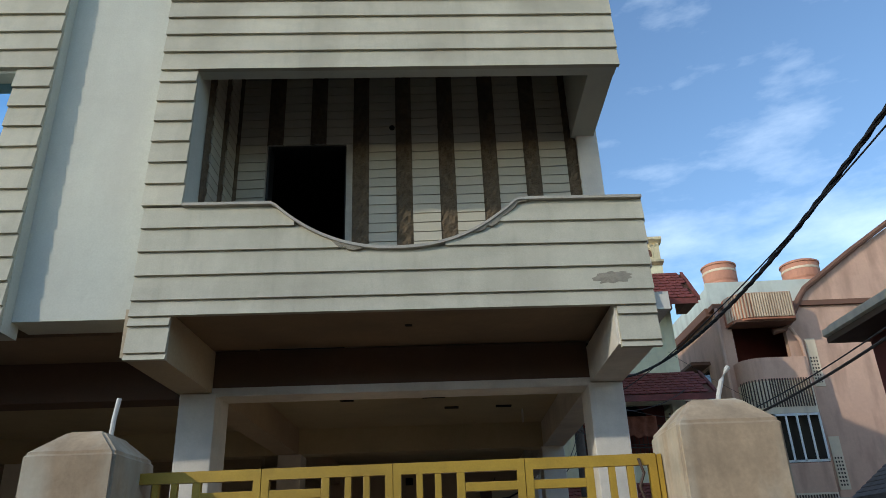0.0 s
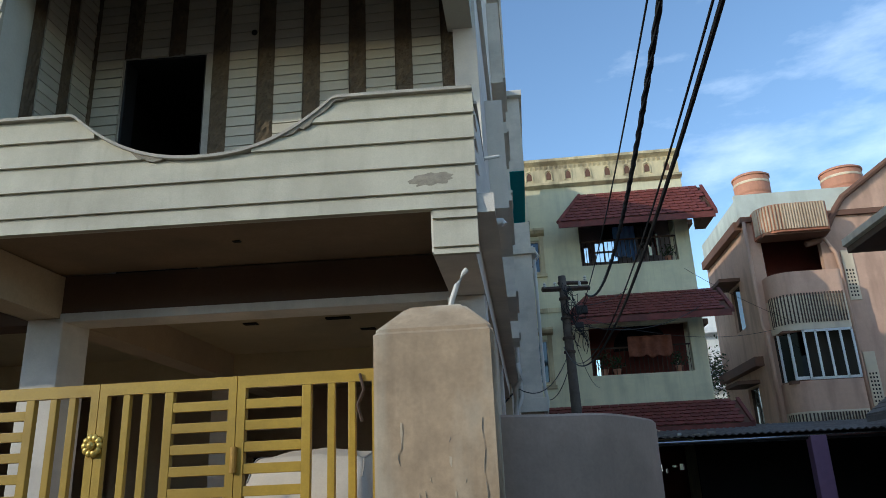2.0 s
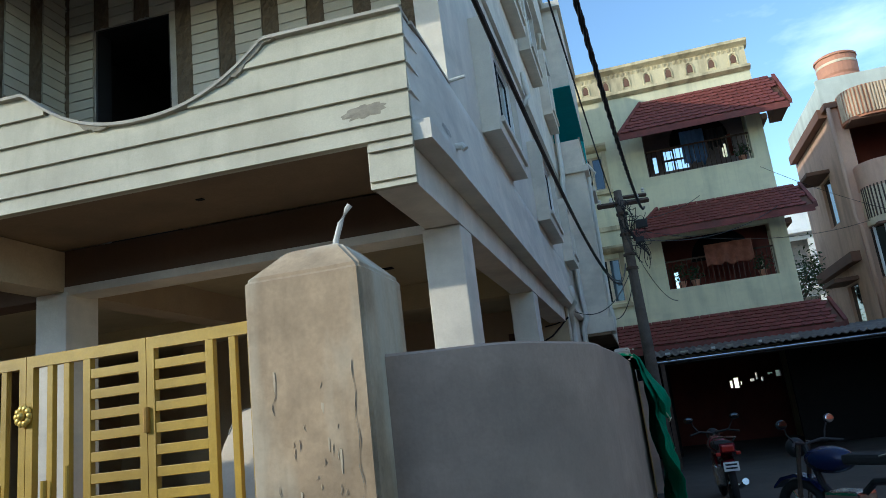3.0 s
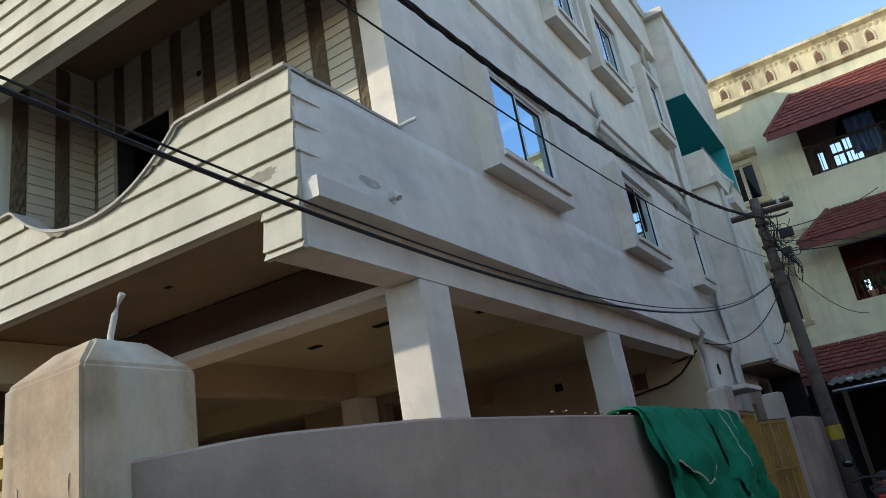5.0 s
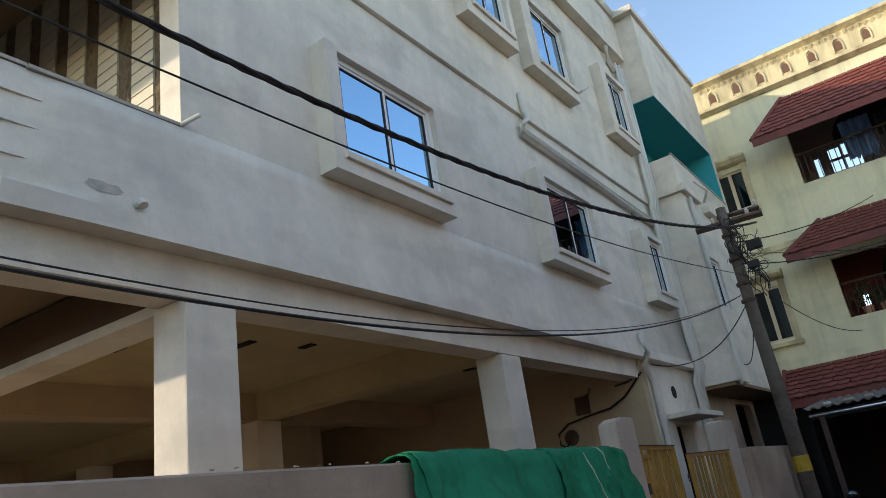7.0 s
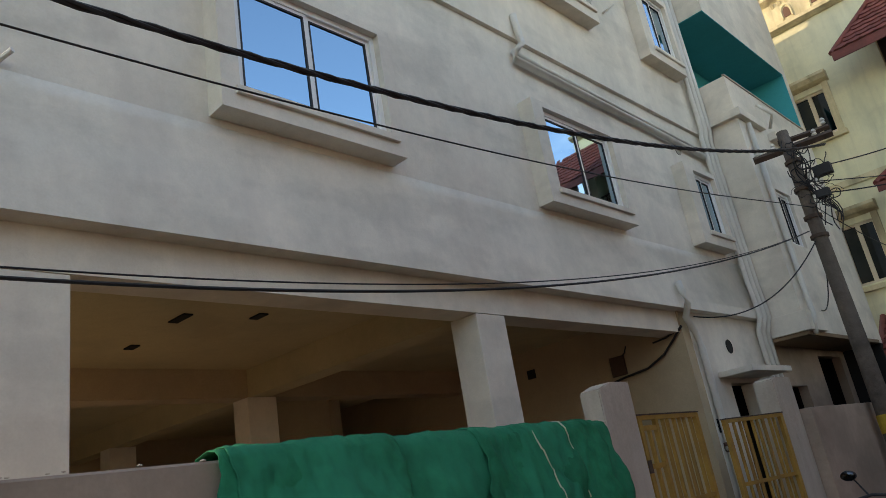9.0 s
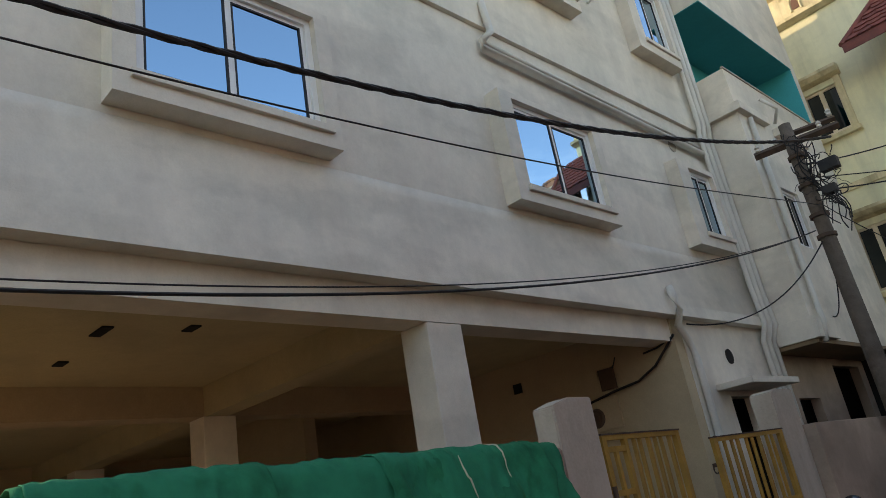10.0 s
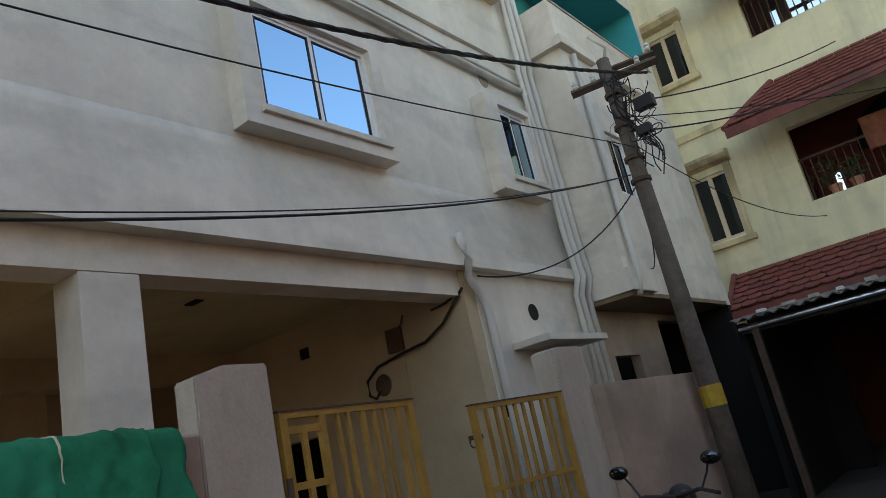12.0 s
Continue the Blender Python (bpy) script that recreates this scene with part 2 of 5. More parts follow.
M_CHROME = glass("mirror_glass", (0.85, 0.86, 0.88), 0.03)


# ---- builders ----
def skewed(x, y):
    """The apartment building's front is not square to its side: its far end stands a little nearer the street."""
    if x >= 1.42:
        return x, y
    q = 1.42 + (x - 1.42) * 0.968
    return q, y + 0.045 * (q - 1.42)


def link(name, bm, material, parent=None, label="", smooth=False):
    me = bpy.data.meshes.new(name)
    if parent is not None and parent.name == "apartment_building":
        for v in bm.verts:
            v.co.x, v.co.y = skewed(v.co.x, v.co.y)
    bmesh.ops.recalc_face_normals(bm, faces=bm.faces)
    if smooth:
        for f in bm.faces:
            f.smooth = True
    bm.to_mesh(me)
    bm.free()
    me.materials.append(material)
    ob = new(name, me)
    if parent:
        ob.parent = parent
    if label:
        tagged(ob, label)
    return ob


def part(name, bm, material, parent, label="", smooth=False):
    return link(name, bm, material, parent, label, smooth)


def thing(name, label, category, at=(0, 0, 0), group="", kind=""):
    ob = new(name)
    ob.empty_display_size = 0.2
    ob.location = at
    return tagged(ob, label, category, group, kind)


def box(x0, x1, y0, y1, z0, z1, bevel=0.0, bm=None):
    bm = bm or bmesh.new()
    vs = [bm.verts.new(p) for p in ((x0, y0, z0), (x1, y0, z0), (x1, y1, z0), (x0, y1, z0), (x0, y0, z1), (x1, y0, z1), (x1, y1, z1), (x0, y1, z1))]
    fs = [bm.faces.new([vs[i] for i in q]) for q in ((0, 3, 2, 1), (4, 5, 6, 7), (0, 1, 5, 4), (1, 2, 6, 5), (2, 3, 7, 6), (3, 0, 4, 7))]
    if bevel:
        es = {e for f in fs for e in f.edges}
        bmesh.ops.bevel(bm, geom=list(es), offset=bevel, segments=2, affect="EDGES", profile=0.6)
    return bm


def prism(points, axis, a, b, bm=None):
    """Extrudes a polygon along an axis from a to b. points: the two other coordinates in order (x,y / x,z / y,z)."""
    bm = bm or bmesh.new()

    def at(p, c):
        return {"x": (c, p[0], p[1]), "y": (p[0], c, p[1]), "z": (p[0], p[1], c)}[axis]
    lo = [bm.verts.new(at(p, a)) for p in points]
    hi = [bm.verts.new(at(p, b)) for p in points]
    n = len(points)
    bm.faces.new(lo)
    bm.faces.new(hi[::-1])
    for i in range(n):
        bm.faces.new((lo[i], hi[i], hi[(i + 1) % n], lo[(i + 1) % n]))
    return bm


def tube(points, radius, sides=8, bm=None, closed=False):
    """A round bar swept along points."""
    bm = bm or bmesh.new()
    pts = [Vector(p) for p in points]
    rings = []
    for i, p in enumerate(pts):
        d = (pts[min(i + 1, len(pts) - 1)] - pts[max(i - 1, 0)]).normalized()
        ref = Vector((0, 0, 1)) if abs(d.z) < 0.9 else Vector((1, 0, 0))
        u = d.cross(ref).normalized()
        v = d.cross(u)
        r = radius(i / max(len(pts) - 1, 1)) if callable(radius) else radius
        rings.append([bm.verts.new(p + r * (math.cos(2 * math.pi * k / sides) * u + math.sin(2 * math.pi * k / sides) * v)) for k in range(sides)])
    for a, b in zip(rings, rings[1:]):
        for k in range(sides):
            bm.faces.new((a[k], a[(k + 1) % sides], b[(k + 1) % sides], b[k]))
    bm.faces.new(rings[0][::-1])
    bm.faces.new(rings[-1])
    return bm


def lathe(profile, centre, sides=24, bm=None):
    """Turns (radius, z) pairs round a vertical axis."""
    bm = bm or bmesh.new()
    rings = [[bm.verts.new((centre[0] + r * math.cos(2 * math.pi * k / sides), centre[1] + r * math.sin(2 * math.pi * k / sides), centre[2] + z)) for k in range(sides)] for r, z in profile]
    for a, b in zip(rings, rings[1:]):
        for k in range(sides):
            bm.faces.new((a[k], a[(k + 1) % sides], b[(k + 1) % sides], b[k]))
    bm.faces.new(rings[0][::-1])
    bm.faces.new(rings[-1])
    return bm


def holed(axis, c0, c1, u0, u1, z0, z1, holes):
    """A wall slab between c0 and c1 on an axis, from u0 to u1 and z0 to z1, with rectangular holes (ua, ub, za, zb) right through."""
    bm = bmesh.new()
    us = sorted({u0, u1, *[h[0] for h in holes], *[h[1] for h in holes]})
    zs = sorted({z0, z1, *[h[2] for h in holes], *[h[3] for h in holes]})

    def solid(i, j):
        if not (0 <= i < len(us) - 1 and 0 <= j < len(zs) - 1):
            return False
        u, z = (us[i] + us[i + 1]) / 2, (zs[j] + zs[j + 1]) / 2
        return not any(h[0] < u < h[1] and h[2] < z < h[3] for h in holes)
    cache = {}

    def v(c, u, z):
        k = (c, u, z)
        if k not in cache:
            cache[k] = bm.verts.new((c, u, z) if axis == "x" else (u, c, z))
        return cache[k]
    for i in range(len(us) - 1):
        for j in range(len(zs) - 1):
            if not solid(i, j):
                continue
            a, b, c, d = us[i], us[i + 1], zs[j], zs[j + 1]
            for k in (c0, c1):
                bm.faces.new((v(k, a, c), v(k, b, c), v(k, b, d), v(k, a, d)))
            if not solid(i - 1, j):
                bm.faces.new((v(c0, a, c), v(c1, a, c), v(c1, a, d), v(c0, a, d)))
            if not solid(i + 1, j):
                bm.faces.new((v(c0, b, c), v(c1, b, c), v(c1, b, d), v(c0, b, d)))
            if not solid(i, j - 1):
                bm.faces.new((v(c0, a, c), v(c1, a, c), v(c1, b, c), v(c0, b, c)))
            if not solid(i, j + 1):
                bm.faces.new((v(c0, a, d), v(c1, a, d), v(c1, b, d), v(c0, b, d)))
    return bm


# ---- ground ----
tagged(link("ground", box(-400, 400, -400, 900, -0.4, 0.0), M_GROUND), "grey dusty concrete lane and yard ground", "ground", kind="structure")

# ---- apartment building on columns ----
F, XR, S, S2, S3 = 5.33, 1.42, 1.45, 1.50, 1.68          # front face, parapet side, side wall by storey
house = thing("apartment_building", "new three-storey cream and white apartment building raised on parking columns", "building", (0, F, 0))
house.location = (0, 0, 0)


def arc(x):
    """The scooped top of the balcony parapet."""
    u = abs((x + 0.602) / 1.0)
    return 3.885 + 0.405 * u ** 2.3 if u < 1 else 4.29


def board(x0, x1, z0, z1, y=F, lap=0.028, scoop=False, name="siding_board", dx0=0.0, dx1=0.0):
    """One lapped siding board: its lower edge stands proud. scoop cuts it along the parapet's curve."""
    n = max(1, int((x1 - x0) / 0.06)) if scoop else 1
    runs, run = [], []
    for i in range(n + 1):
        x = x0 + (x1 - x0) * i / n
        top = min(z1, arc(x)) if scoop else z1
        if top - z0 > 0.012:
            run.append((x, top))
        else:
            if len(run) > 1:
                runs.append(run)
            run = []
    if len(run) > 1:
        runs.append(run)
    for run in runs:
        bm = bmesh.new()
        cols = []
        for x, top in run:
            k = (z1 - top) / (z1 - z0)
            cols.append([bm.verts.new(p) for p in ((x, y - lap, z0), (x, y - lap * k - 0.002, top), (x, y + 0.02, top), (x, y + 0.02, z0))])
        for a, b in zip(cols, cols[1:]):
            for k in range(4):
                bm.faces.new((a[k], a[(k + 1) % 4], b[(k + 1) % 4], b[k]))
        bm.faces.new(cols[0])
        bm.faces.new(cols[-1][::-1])
        part(name, bm, M_SIDING, house)


# parapet, with its scooped top
ROWS_Z = [3.316 + 0.1975 * k for k in range(13)]


def scooped(y0, y1, x0, x1, zlow, drop=0.0, thick=None):
    bm = bmesh.new()
    cols = []
    n = 90
    for i in range(n + 1):
        x = x0 + (x1 - x0) * i / n
        t = arc(x) - drop
        b = zlow if thick is None else t - thick
        cols.append([bm.verts.new(p) for p in ((x, y0, b), (x, y0, t), (x, y1, t), (x, y1, b))])
    for a, b in zip(cols, cols[1:]):
        for k in range(4):
            bm.faces.new((a[k], a[(k + 1) % 4], b[(k + 1) % 4], b[k]))
    bm.faces.new(cols[0])
    bm.faces.new(cols[-1][::-1])
    return bm


part("parapet", scooped(F + 0.02, F + 0.14, -2.62, XR - 0.004, 3.43), M_RECESS, house, "balcony parapet with a scooped curve")
part("coping", scooped(F - 0.045, F + 0.17, -2.33, XR + 0.015, 0, -0.022, 0.024), M_COPING, house, "thin grey cement coping along the scooped parapet")
for k in range(5):
    z0 = 3.39 if k == 0 else ROWS_Z[k]
    board(-2.64, XR + 0.004 * k, z0, min(ROWS_Z[k + 1], 4.29), scoop=True)
for x0, x1 in ((-2.64, -2.33), (1.108, XR)):
    for z0, z1 in ((3.316, 3.39), (3.112, 3.316), (3.06, 3.112)):
        board(x0, x1, z0, z1)
for k in range(5, 12):
    board(-2.66, -2.34, ROWS_Z[k], min(ROWS_Z[k + 1], 5.61))
part("corner_pier", box(-2.66, -2.34, F + 0.02, F + 0.30, 4.29, 6.44), M_RECESS, house)
bm = bmesh.new()
ring = []
for k in range(40):
    a = 2 * math.pi * k / 40
    rr = 1 + 0.55 * noise.noise((2.2 * math.cos(a), 2.2 * math.sin(a), 4.0)) + 0.2 * noise.noise((7 * math.cos(a), 7 * math.sin(a), 1.0))
    px, pz = 1.11 + 0.155 * rr * math.cos(a), 3.612 + 0.05 * rr * math.sin(a) + 0.012 * math.cos(a)
    ring.append(bm.verts.new((px, F - 0.003 - 0.028 * (3.70 - pz) / 0.195, pz)))
mid = bm.verts.new((1.10, F - 0.022, 3.62))
for k in range(40):
    bm.faces.new((mid, ring[k], ring[(k + 1) % 40]))
part("smear", bm, M_SMEAR, house, "dried grey cement smear")
# rough cement left along the scoop
for xa, xb, sd in ((0.02, 0.50, 1.0), (-1.12, -0.86, 5.0)):
    bm = bmesh.new()
    cols = []
    for i in range(25):
        x = xa + (xb - xa) * i / 24
        d = (0.035 + 0.05 * abs(noise.noise((x * 7, sd, 0))) + 0.02 * noise.noise((x * 25, sd, 3))) * math.sin(math.pi * (0.06 + 0.9 * i / 24))
        cols.append([bm.verts.new(p) for p in ((x, F - 0.031, arc(x) - max(d, 0.004)), (x, F - 0.034, arc(x) - 0.001), (x, F, arc(x) - 0.001), (x, F, arc(x) - max(d, 0.004)))])
    for a, b in zip(cols, cols[1:]):
        for k in range(4):
            bm.faces.new((a[k], a[(k + 1) % 4], b[(k + 1) % 4], b[k]))
    bm.faces.new(cols[0])
    bm.faces.new(cols[-1][::-1])
    part("cement_patch", bm, M_SMEAR, house, "rough grey cement under the coping")
# upper band
for k in range(8):
    board(-2.66, XR + 0.02, 5.61 + 0.19 * k, 5.80 + 0.19 * k)
part("upper_band", box(-2.66, XR, F + 0.02, F + 0.13, 5.612, 7.14), M_RECESS, house)
part("upper_front_wall", box(-2.66, XR, F + 0.05, F + 0.25, 7.14, 10.9), M_RECESS, house)
# ceiling takes the darkened soffit colour to deepen shade in the balcony
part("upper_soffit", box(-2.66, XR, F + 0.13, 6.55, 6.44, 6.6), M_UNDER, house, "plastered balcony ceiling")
part("side_lintel", box(1.18, XR, F + 0.13, 6.55, 5.63, 6.44), M_RECESS, house)
part("upper_side_wall", box(1.22, S2 - 0.03, F + 0.24, 6.50, 6.60, 10.8), M_PRIMER, house)
# lower side wall: it flares out to a drip edge, and thins to the boards' ends at the front corner
part("side_parapet", box(1.30, XR, F + 0.14, 6.50, 3.42, 4.27), M_PRIMER, house)


def foot_x(y, z):
    """The outer face of the flared lower wall."""
    flare = S + 0.10 * (1 - min(1.0, (z - 3.36) / 0.90)) ** 1.3
    q = min(1.0, max(0.0, (y - F - 0.03) / 0.55))
    q = q * q * (3 - 2 * q)
    edge = XR + 0.004 if z > 3.50 else S + 0.09
    return edge + (flare - edge) * q


bm = bmesh.new()
ys = [F + 0.03 + 0.55 * i / 12 for i in range(13)] + [6.5, 8.5, 11, 14, 17.05]
zs = [3.36, 3.43, 3.499, 3.501, 3.58, 3.68, 3.80, 3.92, 4.04, 4.16, 4.27]
grid = [[bm.verts.new((1.33, y, 3.36))] + [bm.verts.new((foot_x(y, z), y, z)) for z in zs] + [bm.verts.new((1.33, y, 4.27))] for y in ys]
for a, b in zip(grid, grid[1:]):
    for k in range(len(zs) + 1):
        f = bm.faces.new((a[k], a[k + 1], b[k + 1], b[k]))
        f.smooth = 4 <= k <= len(zs) - 1
bm.faces.new(grid[0][::-1])
bm.faces.new(grid[-1])
bmesh.ops.split_edges(bm, edges=[e for e in bm.edges if len(e.link_faces) == 2 and e.calc_face_angle(0) > 0.6])
part("side_foot", bm, M_PRIMER, house)
bm = bmesh.new()
rim = []
for k in range(30):
    a = 2 * math.pi * k / 30
    rr = 1 + 0.5 * noise.noise((2 * math.cos(a), 2 * math.sin(a), 8.0))
    py, pz = 5.93 + 0.12 * rr * math.cos(a), 3.62 + 0.035 * rr * math.sin(a)
    rim.append(bm.verts.new((foot_x(py, pz) + 0.003, py, pz)))
hub = bm.verts.new((foot_x(5.93, 3.62) + 0.003, 5.93, 3.62))
for k in range(30):
    bm.faces.new((hub, rim[k], rim[(k + 1) % 30]))
part("smear", bm, M_DAMP, house, "faint damp smear on the plaster")
part("side_coping", box(1.27, XR + 0.035, F + 0.17, 6.52, 4.275, 4.30), M_COPING, house)
for z, n in ((4.09, 0.26), (3.90, 0.34), (3.70, 0.28)):
    part("side_board_end", prism([(XR, z), (XR + 0.024, z), (XR + 0.004, z + 0.19)], "y", F, F + n), M_PRIMER, house)
part("rain_spout", tube([(1.42, 6.49, 4.28), (1.58, 6.56, 4.33)], 0.016), M_PIPE, house)
part("drain_nozzle", tube([(1.46, 6.13, 3.565), (1.575, 6.13, 3.56), (1.592, 6.13, 3.53)], 0.028, 10), M_PIPE, house, "short white drain nozzle")

# balcony back wall with its door, clad in stone bands and tiles
BY = 6.55
part("balcony_wall", holed("y", BY, BY + 0.2, -2.66, S - 0.025, 3.5, 6.45, [(-2.02, -1.20, 3.5, 5.60)]), M_COPING, house)
part("balcony_side_wall", box(-2.66, -2.36, F + 0.30, BY, 3.5, 6.44), M_RECESS, house)
# underside shade comes partly from this slab's brown colour
part("balcony_floor", box(-2.62, XR, F + 0.14, BY, 3.47, 3.56), M_UNDER, house, "balcony slab with a plaster soffit browned for shade")
# room behind the balcony door is coloured near-black in place of indoor shade
room = part("dark_room", holed("y", BY + 0.2, BY + 3.0, -2.5, 1.2, 3.5, 5.72, [(-2.3, 1.0, 3.6, 5.6)]), M_SHADE, house)
part("room_back", box(-2.5, 1.2, BY + 3.0, BY + 3.1, 3.5, 5.72), M_SHADE, house)
# leaf coloured black so the shade of the reveal is in it
part("door_leaf", box(-2.016, -1.995, BY + 0.005, BY + 0.19, 3.6, 5.596), M_GASKET, house, "door frame and leaf, black for shade in the opening")


# added black strips that paint shade onto the head and jamb of the reveal
part("reveal_shade", box(-1.99, -1.22, BY + 0.005, BY + 0.19, 5.580, 5.596), M_SHADE, house)
part("reveal_shade", box(-1.216, -1.204, BY + 0.005, BY + 0.19, 3.6, 5.596), M_SHADE, house)
# black disc on the tiles paints the hole's shade; nothing is cut
part("conduit_hole", tube([(-0.72, BY - 0.03, 5.78), (-0.72, BY, 5.78)], 0.03, 10), M_SHADE, house)


def stone_band(u0, u1, axis, c, z0, z1):
    """A carved stone strip: a rough displaced face."""
    bm = bmesh.new()
    nu, nzz = 6, int((z1 - z0) / 0.035)
    grid = []
    for j in range(nzz + 1):
        row = []
        for i in range(nu + 1):
            u, z = u0 + (u1 - u0) * i / nu, z0 + (z1 - z0) * j / nzz
            h = 0.016 + 0.012 * math.sin(z * 36 + 2.5 * math.sin(u * 90)) * math.sin(u * 60 + z * 9) + 0.006 * noise.noise((u * 30, z * 30, c))
            h = 0.004 if i in (0, nu) else h
            row.append(bm.verts.new((u, c - h, z) if axis == "y" else (c + h, u, z)))
        grid.append(row)
    for j in range(nzz):
        for i in range(nu):
            bm.faces.new((grid[j][i], grid[j][i + 1], grid[j + 1][i + 1], grid[j + 1][i]))
    part("stone_band", bm, M_STONE, house, "carved brown stone strip")


tile_mesh = {}


def tiles(u0, u1, axis, c, z0, z1, h=0.10):
    key = (round(u1 - u0, 3), axis)
    if key not in tile_mesh:
        w = (u1 - u0) / 2 - 0.003
        d = 0.014
        bm = box(-w, w, -d, 0.002, 0.005, h - 0.006) if axis == "y" else box(-0.002, d, -w, w, 0.005, h - 0.006)
        me = bpy.data.meshes.new("wall_tile")
        bmesh.ops.recalc_face_normals(bm, faces=bm.faces)
        bm.to_mesh(me)
        bm.free()
        me.materials.append(M_TILE)
        tile_mesh[key] = me
    z = z0
    while z < z1 - 0.05:
        ob = new("wall_tile", tile_mesh[key])
        px, py = skewed((u0 + u1) / 2, c - 0.002) if axis == "y" else skewed(c + 0.002, (u0 + u1) / 2)
        ob.location = (px, py, z)
        ob.parent = house
        z += h


for k in range(9):
    a = -2.474 + 0.448 * k
    low = 5.60 if -2.1 < a < -1.28 else 3.9
    stone_band(a - 0.004, a + 0.168, "y", BY, low, 6.42)
    if k < 8:
        la = 5.60 if -1.92 < a + 0.163 < -1.2 else 4.0
        tiles(a + 0.168, a + 0.444, "y", BY, la, 6.42)
tiles(1.282, 1.445, "y", BY, 4.2, 6.42)
for k in range(3):
    a = F + 0.36 + 0.42 * k
    stone_band(a, a + 0.15, "x", -2.36, 4.0, 6.42)
    tiles(a + 0.15, a + 0.42 if k < 2 else BY - 0.01, "x", -2.36, 4.0, 6.42)

# plain recess and the twin balcony beyond it
part("recess_wall", box(-3.64, -2.66, F + 0.13, F + 0.45, 3.42, 10.9), M_RECESS, house, "plain cream plaster bay")
for k in range(5, 20):
    if not 4.48 < ROWS_Z[0] + 0.195 * k < 5.6:
        board(-8.0, -3.60, 3.31 + 0.195 * k, 3.31 + 0.195 * (k + 1))
    else:
        board(-3.92, -3.60, 3.31 + 0.195 * k, 3.31 + 0.195 * (k + 1))
for k in range(0, 5):
    board(-8.0, -3.60, 3.31 + 0.195 * k, 3.31 + 0.195 * (k + 1))
part("twin_wall", holed("y", F + 0.02, F + 0.24, -8.0, -3.60, 3.31, 10.9, [(-7.6, -3.92, 4.40, 5.62)]), M_RECESS, house)
part("twin_glazing", box(-7.6, -3.92, F + 0.16, F + 0.19, 4.40, 5.62), M_MIRROR, house, "wide reflective glazing")
part("return_board", box(-3.62, -3.595, F + 0.02, F + 0.128, 3.31, 7.2), M_RECESS, house)

# underside: columns, beams, ceiling
COLS = [(1.06, 6.55), (-2.66, 6.55), (1.06, 10.38), (-2.66, 10.38), (-6.4, 6.55), (-6.4, 10.38)]
for x, y in COLS:
    part("column", box(x, x + 0.325, y, y + 0.40, 0, 3.088, 0.012), M_PRIMER, house, "white-primed square concrete column")
part("side_beam", box(1.09, 1.39, F + 0.02, 14.30, 3.09, 3.42), M_PRIMER, house, "white side beam")
part("cantilever_beam", box(-2.68, -2.38, F + 0.02, 14.3, 3.09, 3.46), M_INNER, house)
# dark brown carries the shade under the balcony; the foot stays white primer
part("front_beam", box(-2.38, 1.09, 6.58, 6.86, 3.135, 3.47), M_BEAM, house, "beam coloured dark brown for shade")
part("beam_foot", box(-2.38, 1.09, 6.57, 6.87, 3.06, 3.134), M_PRIMER, house, "pale lower edge of the beam")
part("mid_beam", box(-8, 1.09, 10.42, 10.70, 3.09, 3.44), M_SOFFIT, house)
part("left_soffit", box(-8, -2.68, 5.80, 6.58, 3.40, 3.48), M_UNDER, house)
# same shade-darkened brown under the left bay
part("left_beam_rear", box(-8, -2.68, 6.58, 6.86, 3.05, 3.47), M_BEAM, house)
part("parking_ceiling", box(-8, 1.30, 6.86, 14.30, 3.43, 3.50), M_SOFFIT, house, "plastered parking ceiling")
# floor out of view; its lighter cement tone bounces light into the parking
part("parking_floor", box(-8, 1.45, 6.3, 14.30, 0.003, 0.10), M_CEMENT, house)
part("rear_wall", holed("y", 14.30, 14.50, -8, XR - 0.002, 0, 3.60, [(-3.6, -2.6, 0, 2.25), (-1.9, -0.9, 0, 2.1)]), M_INNER, house, "unpainted putty wall behind the parking")
# black sheet for the unlit depth behind the parking wall
part("rear_dark", box(-8, 1.15, 15.4, 15.5, 0, 3.4), M_SHADE, house)
part("left_wall", box(-8.2, -8.0, 5.4, 21, 0, 10.9), M_INNER, house)
part("stair_wall", box(-5.2, -3.4, 12.4, 12.6, 0, 3.43), M_INNER, house)
# cut-outs are black plates under the ceiling, their shade put in as colour
for x, y, w in ((0.47, 9.2, 0.10), (-0.2, 9.2, 0.09), (-0.41, 8.55, 0.14), (-1.45, 8.6, 0.08), (-0.24, 12.3, 0.09), (-1.0, 7.6, 0.10), (0.3, 7.5, 0.09)):
    part("light_cutout", box(x - w, x + w, y - 0.045, y + 0.045, 3.416, 3.429), M_SHADE, house)
part("light_cutout", box(-0.58, -0.52, 5.92, 5.96, 3.462, 3.469), M_SHADE, house)
part("conduit_stub", tube([(0.73, 9.45, 3.43), (0.73, 9.45, 3.26)], 0.014), M_PIPE, house)
# meter, fuse box and cables on the rear wall
part("fuse_box", box(0.30, 0.52, 14.25, 14.29, 2.74, 3.00, 0.006), M_SWITCH, house, "brown metal fuse box")
part("meter_panel", box(-0.02, 0.48, 14.27, 14.295, 2.28, 2.66), M_INNER, house)
part("meter", lathe([(0.10, 0.0), (0.125, 0.01), (0.125, 0.05), (0.10, 0.08), (0.03, 0.085)], (0, 0, 0), 20), M_RUST, house, "grey round electricity meter").matrix_basis = Matrix.Translation((0.12, 14.27, 2.50)) @ Matrix.Rotation(math.pi / 2, 4, "X")
# hole drawn as a black plate for its inner shade
part("junction_hole", box(-1.12, -0.98, 14.28, 14.297, 3.02, 3.15), M_SHADE, house)
